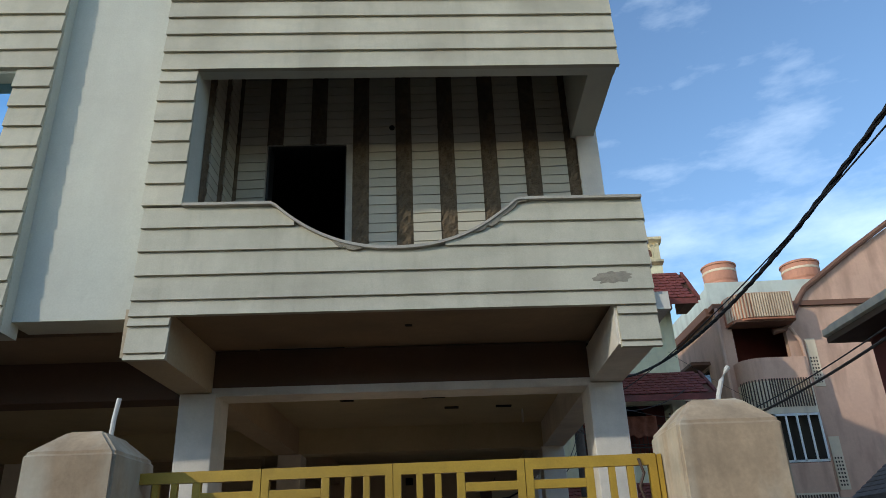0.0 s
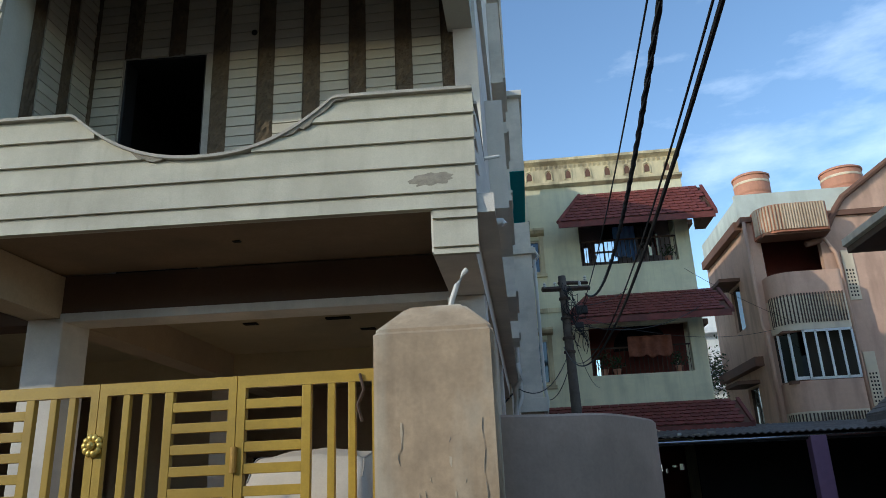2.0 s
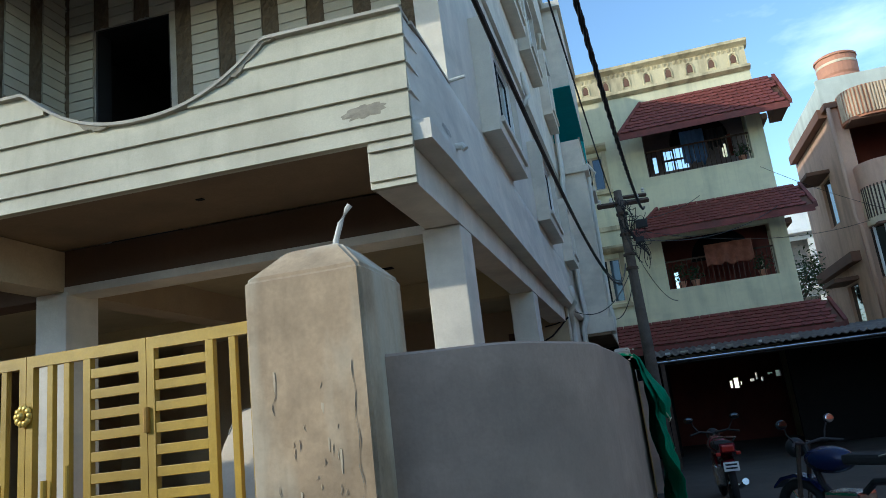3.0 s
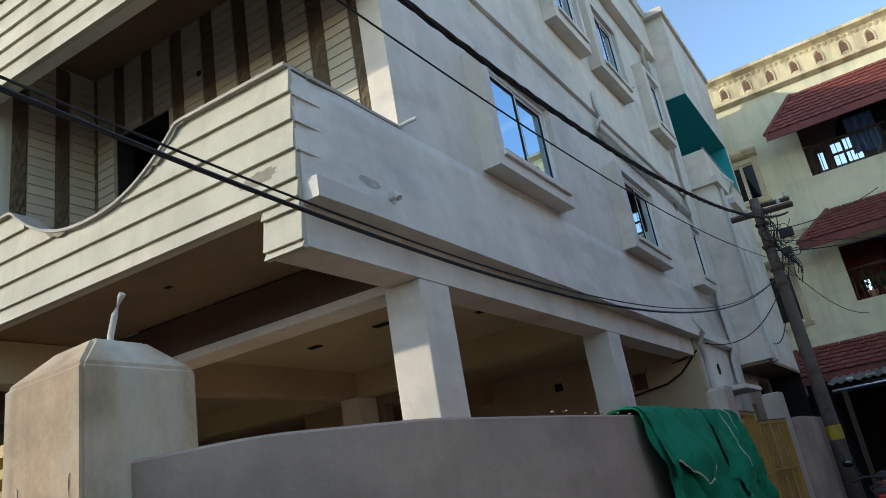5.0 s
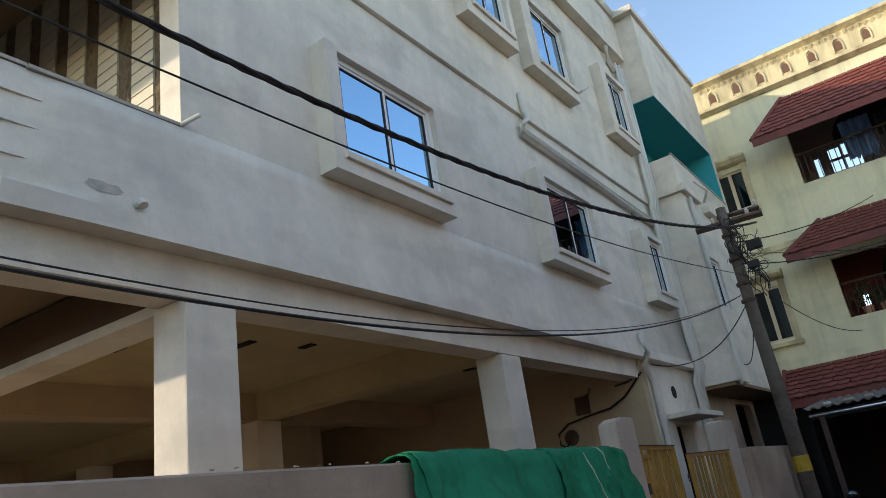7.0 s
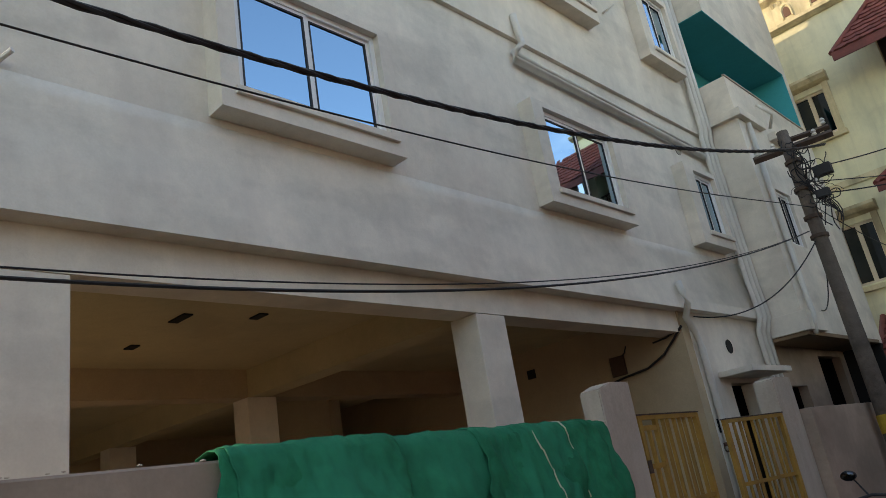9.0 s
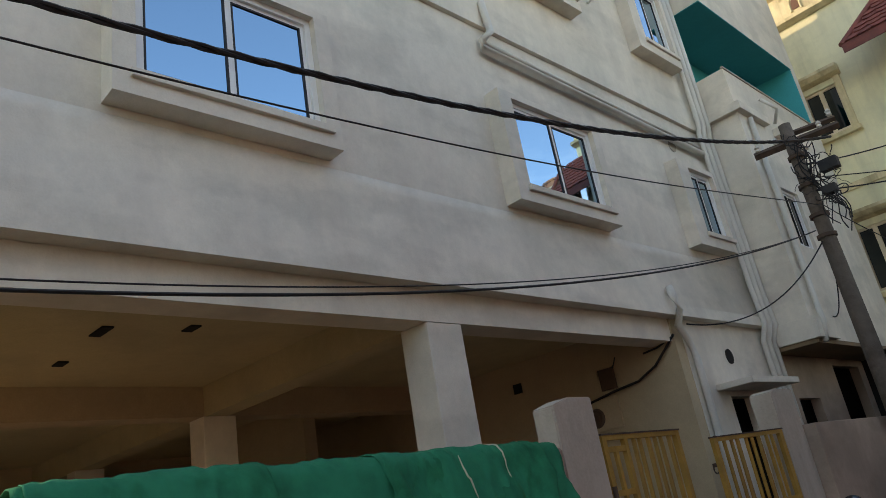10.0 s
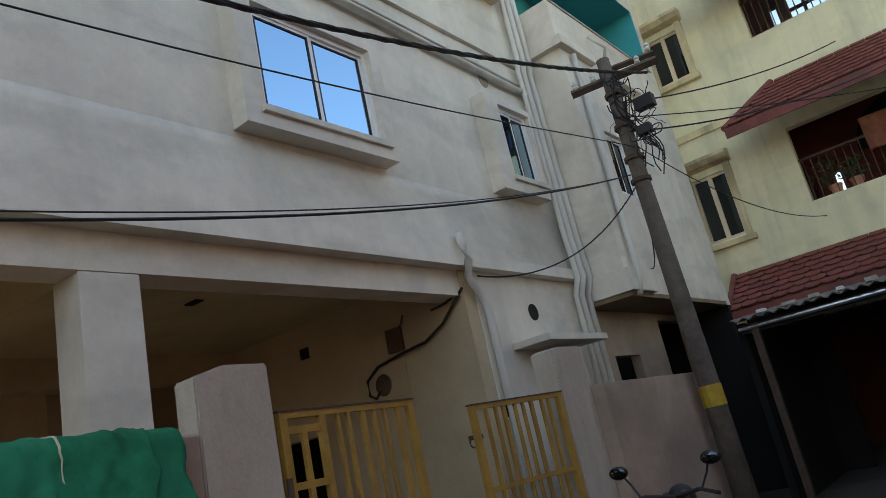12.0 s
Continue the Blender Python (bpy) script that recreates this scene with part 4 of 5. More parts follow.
# ---- green net over the wall ----
def net(y0, y1, hang_in, hang_out, lift, seed, name, label, bulge, ragged):
    c = thing(name, label, "net", (2.5, (y0 + y1) / 2, 0))
    oy = (y0 + y1) / 2
    bm = bmesh.new()
    nu, nv = 110, 46
    grid = []
    for i in range(nu + 1):
        row = []
        y = y0 + (y1 - y0) * i / nu
        out = hang_out * (1 + ragged * noise.noise((y * 1.9, seed, 0)) + 0.4 * ragged * noise.noise((y * 6.3, seed, 9)) + 0.55 * ragged * ((y - y0) / (y1 - y0) - 0.4))
        tot = hang_in + 0.24 + out
        for j in range(nv + 1):
            s = tot * j / nv
            if s < hang_in:
                p = Vector((2.30, y, 1.90 - (hang_in - s)))
                n = Vector((-1, 0, 0))
            elif s < hang_in + 0.24:
                p = Vector((2.30 + (s - hang_in), y, 1.90 + 0.02 * math.sin((s - hang_in) / 0.24 * math.pi)))
                n = Vector((0, 0, 1))
            else:
                p = Vector((2.54, y, 1.90 - (s - hang_in - 0.24)))
                n = Vector((1, 0, 0))
            dpt = max(0.0, s - hang_in - 0.24)
            amp = 0.15 + min(dpt * 1.7, 1.6)
            yy = y + 0.55 * dpt * noise.noise((y * 0.9, dpt * 1.4, seed + 7))
            fold = 0.14 * (0.5 - abs(noise.noise((yy * 2.6, dpt * 0.9, seed)))) + 0.05 * (0.5 - abs(noise.noise((yy * 6.5, dpt * 2.2, seed + 2)))) + 0.035 * noise.noise((yy * 4, dpt * 5, seed + 4))
            h = lift * (0.25 + min(dpt * 2, 0.75)) + max(0.0, fold + 0.02) * amp + bulge * math.exp(-((dpt - 0.35) / 0.22) ** 2) * max(0, noise.noise((y * 1.6, seed, 5)) + 0.25) + 0.012 * noise.noise((y * 20, s * 14, seed)) + 0.006
            p = p + n * h
            edge = max(0.0, 1 - min(i, nu - i) / 14)
            p.y += edge * (0.16 * noise.noise((s * 3.2, seed, 8)) + 0.05 * noise.noise((s * 11, seed, 6))) * min(1, dpt * 3)
            p.y += 0.16 * dpt * noise.noise((y * 1.1, s * 1.2, seed + 3)) + 0.05 * noise.noise((s * 3, y * 2, seed))
            row.append(bm.verts.new((p.x - 2.5, p.y - oy, p.z)))
        grid.append(row)
    for i in range(nu):
        for j in range(nv):
            bm.faces.new((grid[i][j], grid[i + 1][j], grid[i + 1][j + 1], grid[i][j + 1]))
    hem_pts = [tuple(grid[i][nv].co) for i in range(int(nu * 0.25), int(nu * 0.8), 1)]
    folds = [[tuple(Vector(grid[int(nu * f) + j // 5][j].co) + Vector((0.006, 0, 0))) for j in range(nv // 3, int(nv * g), 1)] for f, g in ((0.42, 0.8), (0.66, 0.95))] if seed == 9.0 else []
    ob = part("sheet", bm, M_GREEN, c, smooth=True)
    solid = ob.modifiers.new("thickness", "SOLIDIFY")
    solid.thickness = 0.004
    for f in folds:
        part("frayed_fold", tube(f, lambda k: 0.002 + 0.004 * abs(math.sin(k * 7)), 5), M_HEM, c)
    part("hem", tube(hem_pts, lambda k: 0.0025 + 0.005 * abs(math.sin(k * 9 + seed)), 5), M_HEM, c)
    return c


net(7.15, 10.22, 0.35, 1.25, 0.0, 3.0, "shade_net", "crumpled green shade net thrown over the compound wall", 0.10, 0.35)
net(8.75, 10.05, 0.20, 0.66, 0.035, 9.0, "shade_net", "folded green shade net with a pale hem on the wall", 0.13, 0.9)
net(7.18, 8.15, 0.15, 0.42, 0.035, 14.0, "shade_net", "bunched green shade net with a frayed pale hem", 0.12, 0.8)


# ---- covered car in the parking ----
def covered_car(x, y, w, length):
    c = thing("covered_vehicle", "parked small vehicle under a loose pale dust cover", "vehicle", (x, y, 0))
    bm = bmesh.new()
    prof = [(0.0, 1.30), (0.04, 1.62), (0.10, 1.84), (0.22, 1.90), (0.60, 1.88), (0.85, 1.80), (0.95, 1.5), (1.0, 1.2)]
    nu, nv = 60, 40
    grid = []
    for i in range(nu + 1):
        u = i / nu
        for (a, ha), (b, hb) in zip(prof, prof[1:]):
            if a <= u <= b:
                h = ha + (hb - ha) * (u - a) / (b - a)
        row = []
        for j in range(nv + 1):
            v = -1 + 2 * j / nv
            roofw = 0.62
            if abs(v) < 0.55:
                px, pz = v / 0.55 * roofw * w / 2, h - 0.05 * (v / 0.55) ** 2
            else:
                k = (abs(v) - 0.55) / 0.45
                px = math.copysign(w / 2 * (roofw + (1.06 - roofw) * min(1, k * 1.6)), v)
                pz = (h - 0.05) * (1 - k) + 0.02 * k
            fold = 0.02 * math.sin(u * 37 + v * 9) * (abs(v) > 0.4) + 0.02 * noise.noise((u * 9, v * 6, 2))
            row.append(bm.verts.new((px + fold * math.copysign(1, v), (u - 0.5) * length, max(pz + fold * 0.5, 0.0))))
        grid.append(row)
    for i in range(nu):
        for j in range(nv):
            bm.faces.new((grid[i][j], grid[i + 1][j], grid[i + 1][j + 1], grid[i][j + 1]))
    for row in (grid[0], grid[-1]):
        bm.faces.new(row)
    lift = Vector((0, 0, 0.004))
    seams = [[tuple(row[j].co + lift) for row in grid[4:-4]] for j in (9, 31)]
    hems = [[tuple(row[j].co + Vector((0, 0, 0.012))) for row in grid[2:-2]] for j in (1, nv - 1)]
    part("dust_cover", bm, M_CARCOVER, c, smooth=True)
    for q in seams:
        part("seam", tube(q, 0.006, 6), M_COPING, c, "stitched grey seam")
    for q in hems:
        part("hem_cord", tube(q, 0.01, 6), M_COPING, c)


covered_car(0.08, 7.0, 1.32, 2.7)


# ---- pole and cables ----
PX, PY = 2.72, 16.75
pole = thing("utility_pole", "weathered concrete utility pole hung with tangled cables", "utility pole", (PX, PY, 0))
part("shaft", tube([(0.06, 0, 0), (0.03, 0, 2.0), (0.0, 0, 4.0), (-0.03, 0, 6.0)], lambda k: 0.14 - 0.055 * k, 12), M_CONC, pole, smooth=True)
part("paint_mark", tube([(0.037, 0, 1.46), (0.032, 0, 1.70)], 0.133, 12), M_MARKY, pole, "peeling yellow paint mark")
part("cross_arm", tube([(-0.50, -0.16, 5.68), (0.58, 0.18, 5.74)], 0.06, 4), M_RUST, pole, "rusty steel cross arm")
part("cross_arm", tube([(-0.12, -0.02, 5.84), (0.55, 0.25, 5.88)], 0.045, 4), M_RUST, pole)
for z in (4.25, 4.55, 5.0, 5.45):
    part("clamp", tube([(-0.01, 0, z), (-0.01, 0, z + 0.05)], 0.13, 12), M_RUST, pole)
for x, z in ((-0.44, 5.73), (-0.2, 5.75), (0.36, 5.78), (0.50, 5.93)):
    part("insulator", lathe([(0.02, 0), (0.04, 0.02), (0.025, 0.05), (0.04, 0.07), (0.015, 0.11)], (x, 0.31 * x - 0.0 if z < 5.8 else 0.22, z), 10), M_PIPE, pole)
part("junction_box", box(0.22, 0.46, -0.12, 0.02, 5.10, 5.26, 0.01), M_GASKET, pole)
part("junction_box", box(0.16, 0.34, -0.14, -0.02, 4.78, 4.9, 0.01), M_GASKET, pole)
rng = random.Random(5)
for k in range(15):
    cx, cy, cz, r = rng.uniform(0.02, 0.34), rng.uniform(-0.22, -0.02), rng.uniform(4.55, 5.72), rng.uniform(0.05, 0.19)
    lean, sq, turn, start, ph = rng.uniform(-1.0, 1.0), rng.uniform(0.45, 1.3), rng.uniform(3.2, 8.5), rng.uniform(0, 6.28), rng.uniform(0, 50)
    pts = []
    for i in range(31):
        a = start + turn * i / 30
        rr = r * (1 + 0.45 * noise.noise((1.3 * math.cos(a), 1.3 * math.sin(a), ph + 0.15 * i)))
        pts.append((cx + rr * math.cos(a) + 0.10 * (i / 30 - 0.5) * lean, cy + 0.07 * lean * math.sin(a), cz + rr * sq * math.sin(a) - 0.12 * (i / 30 - 0.5)))
    part("cable_loop", tube(pts, rng.choice((0.004, 0.006, 0.008)), 5), M_CABLE, pole)
for k in range(9):
    x0, x1, z0, z1 = rng.uniform(-0.05, 0.2), rng.uniform(0.05, 0.4), rng.uniform(5.2, 5.8), rng.uniform(3.6, 4.7)
    pts = [(x0 + (x1 - x0) * i / 12 + 0.08 * math.sin(i * 0.7 + k), -0.13 - 0.04 * math.sin(i * 0.5 + k), z0 + (z1 - z0) * i / 12) for i in range(13)]
    part("hanging_cable", tube(pts, 0.008, 5), M_CABLE, pole)


def span(name, label, x0, k, z0, a, b, c, rise, decay, r, strands=1, lift=0.0):
    """A cable from the pole over the lane to the house across the street, s metres before the pole: a sagging line that rises near the pole."""
    t = thing(name, label, "cable", (x0, PY, z0))
    for q in range(strands):
        pts = []
        for i in range(124):
            s = 20.6 * i / 123
            ph = s * 9 + 2 * math.pi * q / strands
            off = (r * math.cos(ph), r * math.sin(ph)) if strands > 1 else (0, 0)
            z = a * s + b * s * s + c * s ** 3 + rise * math.exp(-s / decay) + lift * math.sin(math.pi * s / 20.6)
            pts.append((k * s + off[0], -s, z + off[1]))
        part("strand", tube(pts, r, 6), M_CABLE, t)


span("power_cable", "thick twisted black power cable sagging along the lane", 3.1856, -0.0526, 5.0379, -0.21624, 0.0059, 0.00034, 0.5175, 6.16, 0.0115, strands=3)
span("service_cable", "black service cable sagging low along the lane", 2.5974, -0.02245, 3.5488, -0.2336, 0.00791, 0.00023, 0.8487, 16.35, 0.0095)
span("service_cable", "thin black service cable sagging beside the thicker one", 2.5874, -0.02245, 3.5488, -0.2336, 0.00791, 0.00023, 0.8487, 16.35, 0.0048, lift=0.05)
span("telephone_wire", "thin black wire above the lane", 2.7792, -0.02955, 4.7631, -0.15811, 0.00517, 0.00012, -0.0626, 1.196, 0.006)


def wire(label, pts, r=0.008, sag=0.2):
    c = thing("service_wire", label, "wire", pts[0])
    a, b = Vector(pts[0]), Vector(pts[1])
    out = []
    for i in range(25):
        t = i / 24
        p = a.lerp(b, t)
        out.append((p.x - a.x, p.y - a.y, p.z - a.z - sag * 4 * t * (1 - t)))
    part("strand", tube(out, r, 6), M_CABLE, c)


wire("thin service wire from the pole to the yellow house", ((2.80, 16.70, 5.3), (4.9, 21.9, 6.9)), 0.010, 0.15)
wire("thin service wire from the pole to the yellow house", ((2.80, 16.70, 4.9), (6.6, 20.9, 6.0)), 0.010, 0.35)
wire("thin service wire from the pole to the yellow house", ((2.80, 16.70, 4.7), (3.8, 22.0, 4.1)), 0.007, 0.3)
wire("thin service wire from the pole to the salmon house", ((2.80, 16.70, 5.1), (10.0, 24.8, 6.0)), 0.007, 0.4)
wire("thin service wire drooping from the pole to the white wall", ((2.66, 16.65, 4.2), (1.57, 14.4, 3.25)), 0.009, 0.35)
wire("thin service wire from the pole to the rear block", ((2.68, 16.75, 4.0), (2.12, 17.8, 3.4)), 0.009, 0.25)
wire("thin wire over the lane between houses", ((6.6, 21.9, 7.4), (11.7, 24.8, 5.6)), 0.006, 0.2)

# ---- yellow house across the end of the lane ----
yh = thing("yellow_house", "pale yellow three-storey house with red tiled awnings", "house", (0, 21.3, 0))
yh.location, yh.scale = (0.094, 0.77, -0.2275), (1.061, 1.0, 1.0546)
YF = 21.3


def on_yellow(x, y, z):
    """A place on the yellow house's own plan, in the world."""
    return (0.094 + 1.061 * x, 0.77 + y, -0.2275 + 1.0546 * z)


part("front_wall", holed("y", YF, YF + 0.22, 0.9, 6.45, 2.6, 10.1, [(3.37, 6.07, 7.55, 9.22), (3.36, 6.05, 4.42, 5.76), (1.60, 2.22, 7.44, 8.42), (1.60, 2.22, 4.28, 5.50)]), M_YWALL, yh, "pale yellow painted wall")
part("side_wall", holed("x", 6.23, 6.45, YF + 0.22, 29, 0, 10.1, [(22.2, 23.2, 7.4, 8.8), (22.2, 23.2, 4.4, 5.8)]), M_YWALL, yh)
part("far_side_wall", box(0.9, 1.1, YF + 0.22, 29, 0, 10.1), M_YWALL, yh)
part("rear_wall", holed("y", 25.2, 25.4, 1.1, 6.23, 0, 10.1, [(3.0, 6.1, 8.3, 9.9), (3.0, 6.1, 4.75, 6.4), (4.72, 4.80, 1.74, 1.95), (4.84, 4.98, 1.72, 2.02), (5.02, 5.06, 1.8, 1.9), (5.3, 5.42, 1.86, 1.94), (5.46, 5.52, 1.9, 2.1), (5.6, 5.66, 1.84, 1.96), (5.8, 5.95, 2.0, 2.06), (6.02, 6.16, 1.92, 2.1)]), M_REDWALL, yh)
for z in (2.6, 3.9, 6.55, 10.0):
    part("floor_slab", box(1.1, 6.23, YF + 0.22, 25.2, z, z + 0.14), M_BROWN, yh)
part("roof_band", box(0.9, 6.42, YF - 0.06, YF + 0.2, 10.1, 10.80), M_YTRIM, yh, "ochre roof parapet")
part("roof_cornice", prism([(YF - 0.06, 10.72), (YF - 0.20, 10.82), (YF - 0.20, 10.90), (YF + 0.2, 10.90), (YF + 0.2, 10.72)], "x", 0.9, 6.50), M_YTRIM, yh)
part("roof_cornice", prism([(YF - 0.05, 10.02), (YF - 0.16, 10.08), (YF - 0.16, 10.15), (YF, 10.15), (YF, 10.02)], "x", 0.9, 6.47), M_YTRIM, yh)
for k in range(8):
    x = 2.1 + 0.57 * k
    bm = prism([(x - 0.07, 10.28), (x + 0.07, 10.28), (x + 0.07, 10.42), (x + 0.045, 10.49), (x, 10.52), (x - 0.045, 10.49), (x - 0.07, 10.42)], "y", YF - 0.075, YF - 0.058)
    part("arch_motif", bm, M_BROWN, yh)
    part("arch_rim", tube([(x - 0.10, YF - 0.07, 10.24), (x - 0.10, YF - 0.07, 10.44), (x - 0.06, YF - 0.07, 10.54), (x, YF - 0.07, 10.57), (x + 0.06, YF - 0.07, 10.54), (x + 0.10, YF - 0.07, 10.44), (x + 0.10, YF - 0.07, 10.24)], 0.022, 6), M_YTRIM, yh)
    for j in range(4):
        part("bracket", prism([(YF - 0.06, 10.60), (YF - 0.13, 10.71), (YF - 0.06, 10.71)], "x", x - 0.26 + 0.145 * j, x - 0.20 + 0.145 * j), M_YTRIM, yh)
part("string_course", box(0.9, 2.9, YF - 0.05, YF, 6.25, 6.38), M_YTRIM, yh)

tile_shape = None


def awning(x0, x1, zt, zb, y0, hip, name="tiled_awning"):
    """A sloping canopy of scalloped tiles with a fascia and dark underside; its far end is hipped."""
    global tile_shape
    dy = YF - y0
    a = part(name, prism([(YF, zt - 0.02), (YF, zt - 0.16), (y0, zb - 0.14), (y0, zb)], "x", x0 + hip, x1), M_BROWN, yh, "red tiled awning")
    part("fascia", box(x0, x1 + 0.02, y0 - 0.03, y0, zb - 0.16, zb + 0.01), M_REDTILE, a)
    bm = bmesh.new()
    v = [bm.verts.new(p) for p in ((x0, y0, zb - 0.12), (x0 + hip, y0, zb - 0.12), (x0 + hip, YF, zt - 0.14), (x0, y0, zb), (x0 + hip, y0, zb), (x0 + hip, YF, zt))]
    for q in ((0, 1, 2), (3, 5, 4), (0, 3, 4, 1), (0, 2, 5, 3)):
        bm.faces.new([v[i] for i in q])
    part("hip_end", bm, M_REDTILE, a)
    part("hip_ridge", tube([(x0, y0, zb + 0.02), (x0 + hip, YF, zt + 0.03)], 0.055, 8), M_REDTILE, a)
    part("verge", prism([(y0 - 0.03, zb - 0.08), (y0 - 0.03, zb + 0.06), (y0 + dy, zt + 0.06), (y0 + dy, zt - 0.08)], "x", x1 + 0.005, x1 + 0.09), M_REDTILE, a)
    if tile_shape is None:
        bm = bmesh.new()
        w, h = 0.115, 0.20
        ring = [(-w, h), (-w, 0.06), (-w * 0.6, 0.015), (0, 0), (w * 0.6, 0.015), (w, 0.06), (w, h)]
        lo = [bm.verts.new((p[0], p[1], 0.02 - 0.06 * p[1])) for p in ring]
        hi = [bm.verts.new((p[0], p[1], 0.045 - 0.12 * p[1])) for p in ring]
        bm.faces.new(lo[::-1])
        bm.faces.new(hi)
        for i in range(len(ring)):
            bm.faces.new((lo[i], lo[(i + 1) % 7], hi[(i + 1) % 7], hi[i]))
        bmesh.ops.recalc_face_normals(bm, faces=bm.faces)
        tile_shape = bpy.data.meshes.new("roof_tile")
        bm.to_mesh(tile_shape)
        bm.free()
        tile_shape.materials.append(M_REDTILE)
    slope = math.atan2(zt - zb, dy)
    length = math.hypot(zt - zb, dy)
    rows = int(length / 0.17)
    for r in range(rows):
        t = r / rows
        xs = x0 + hip * (t + 1 / rows) + (0.12 if r % 2 else 0.04)
        while xs < x1 - 0.13:
            ob = new("roof_tile", tile_shape)
            ob.matrix_basis = Matrix.Translation((xs + 0.06, y0 + dy * t, zb + (zt - zb) * t + 0.012)) @ Matrix.Rotation(slope, 4, "X")
            ob.parent = a
            xs += 0.24


awning(2.75, 6.93, 9.70, 8.54, 20.2, 0.75)
awning(2.66, 6.93, 6.62, 5.81, 20.2, 0.75)
awning(1.80, 6.97, 3.60, 2.92, 20.2, 0.0)
part("awning_side", prism([(20.2, 8.40), (20.2, 8.54), (YF, 9.68), (YF, 8.40)], "x", 6.62, 6.92), M_BROWN, yh)
for x0, z0, z1 in ((1.60, 7.44, 8.42), (1.60, 4.28, 5.50)):
    x1 = x0 + 0.62
    w = part("window", holed("y", YF + 0.05, YF + 0.12, x0, x1, z0, z1, [(x0 + 0.03, x0 + 0.27, z0 + 0.05, z1 - 0.05), (x0 + 0.35, x1 - 0.03, z0 + 0.05, z1 - 0.05)]), M_CREAM, yh, "tall white double window")
    part("pane", box(x0 + 0.04, x1 - 0.04, YF + 0.09, YF + 0.10, z0 + 0.05, z1 - 0.05), M_PANE, w)
    part("hood", prism([(YF, z1 + 0.12), (YF - 0.18, z1 + 0.16), (YF - 0.26, z1 + 0.24), (YF - 0.26, z1 + 0.30), (YF, z1 + 0.34)], "x", x0 - 0.16, x1 + 0.16), M_YTRIM, w, "moulded window hood")
    part("jamb", box(x0 - 0.12, x0, YF - 0.06, YF, z0 - 0.05, z1 + 0.12), M_YTRIM, w)
    part("jamb", box(x1, x1 + 0.12, YF - 0.06, YF, z0 - 0.05, z1 + 0.12), M_YTRIM, w)
    part("sill", box(x0 - 0.16, x1 + 0.16, YF - 0.12, YF, z0 - 0.14, z0 - 0.05), M_YTRIM, w)
for x0, x1, z0, z1 in ((3.37, 6.07, 7.55, 9.22), (3.36, 6.05, 4.42, 5.76)):
    n = 22
    for k in range(n):
        x = x0 + 0.05 + (x1 - x0 - 0.1) * k / (n - 1)
        part("grille_bar", tube([(x, YF + 0.12, z0), (x, YF + 0.12, z0 + 0.75)], 0.010, 6), M_RUST, yh)
    part("grille_rail", box(x0, x1, YF + 0.10, YF + 0.14, z0 + 0.73, z0 + 0.77), M_RUST, yh)
    q = z0 + 0.16 if z0 < 6 else z0 + 0.5
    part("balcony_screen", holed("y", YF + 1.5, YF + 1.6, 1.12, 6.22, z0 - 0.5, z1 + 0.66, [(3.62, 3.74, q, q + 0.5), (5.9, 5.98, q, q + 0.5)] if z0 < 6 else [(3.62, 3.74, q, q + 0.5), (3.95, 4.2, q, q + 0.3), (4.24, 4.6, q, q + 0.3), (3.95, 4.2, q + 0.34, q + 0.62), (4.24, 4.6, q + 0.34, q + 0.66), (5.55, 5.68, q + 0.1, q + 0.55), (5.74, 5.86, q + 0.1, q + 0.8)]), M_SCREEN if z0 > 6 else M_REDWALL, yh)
    cx = (x0 + x1) / 2 + 0.25
    pts = [(cx - 0.8, q + 0.7), (cx + 0.55, q + 0.7)] + [(cx + 0.8 * math.cos(a), q + 0.75 + 0.75 * math.sin(a)) for a in [math.pi * i / 14 for i in range(15)]]
    # black plate paints the unlit inside of an arch onto the screen
    part("dark_arch", prism(pts, "y", YF + 1.44, YF + 1.49), M_SHADE, yh)


def potted_plant(x, y, z, size, seed, label):
    """A clay pot with a bush of separate leaves."""
    t = thing("potted_plant", label, "plant", on_yellow(x, y, z), group="balcony plants")
    part("pot", lathe([(0.05, 0), (0.09, 0.02), (0.11, 0.17), (0.12, 0.17), (0.12, 0.20), (0.10, 0.20)], (0, 0, 0), 14), M_TERRA, t)
    r = random.Random(seed)
    verts, faces = [], []
    for k in range(110):
        a, e, ln = r.uniform(0, 6.283), r.uniform(0.1, 1.4), size * r.uniform(0.35, 1.0)
        c = Vector((ln * math.cos(a) * math.cos(e) * 0.7, ln * math.sin(a) * math.cos(e) * 0.5, 0.2 + ln * math.sin(e)))
        u = Vector((r.uniform(-1, 1), r.uniform(-1, 1), r.uniform(-0.3, 1))).normalized() * r.uniform(0.04, 0.07)
        v = u.cross(Vector((r.uniform(-1, 1), r.uniform(-1, 1), 0.6))).normalized() * 0.022
        i = len(verts)
        verts += [tuple(c - u), tuple(c + v), tuple(c + u), tuple(c - v)]
        faces.append((i, i + 1, i + 2, i + 3))
    me = bpy.data.meshes.new("leaves")
    me.from_pydata(verts, [], faces)
    me.materials.append(M_LEAF)
    ob = new("leaves", me)
    ob.parent = t
    part("stem", tube([(0, 0, 0.15), (0.02, 0, 0.2 + size * 0.4), (0, 0.02, 0.2 + size * 0.8)], 0.008, 6), M_TRUNK, t)


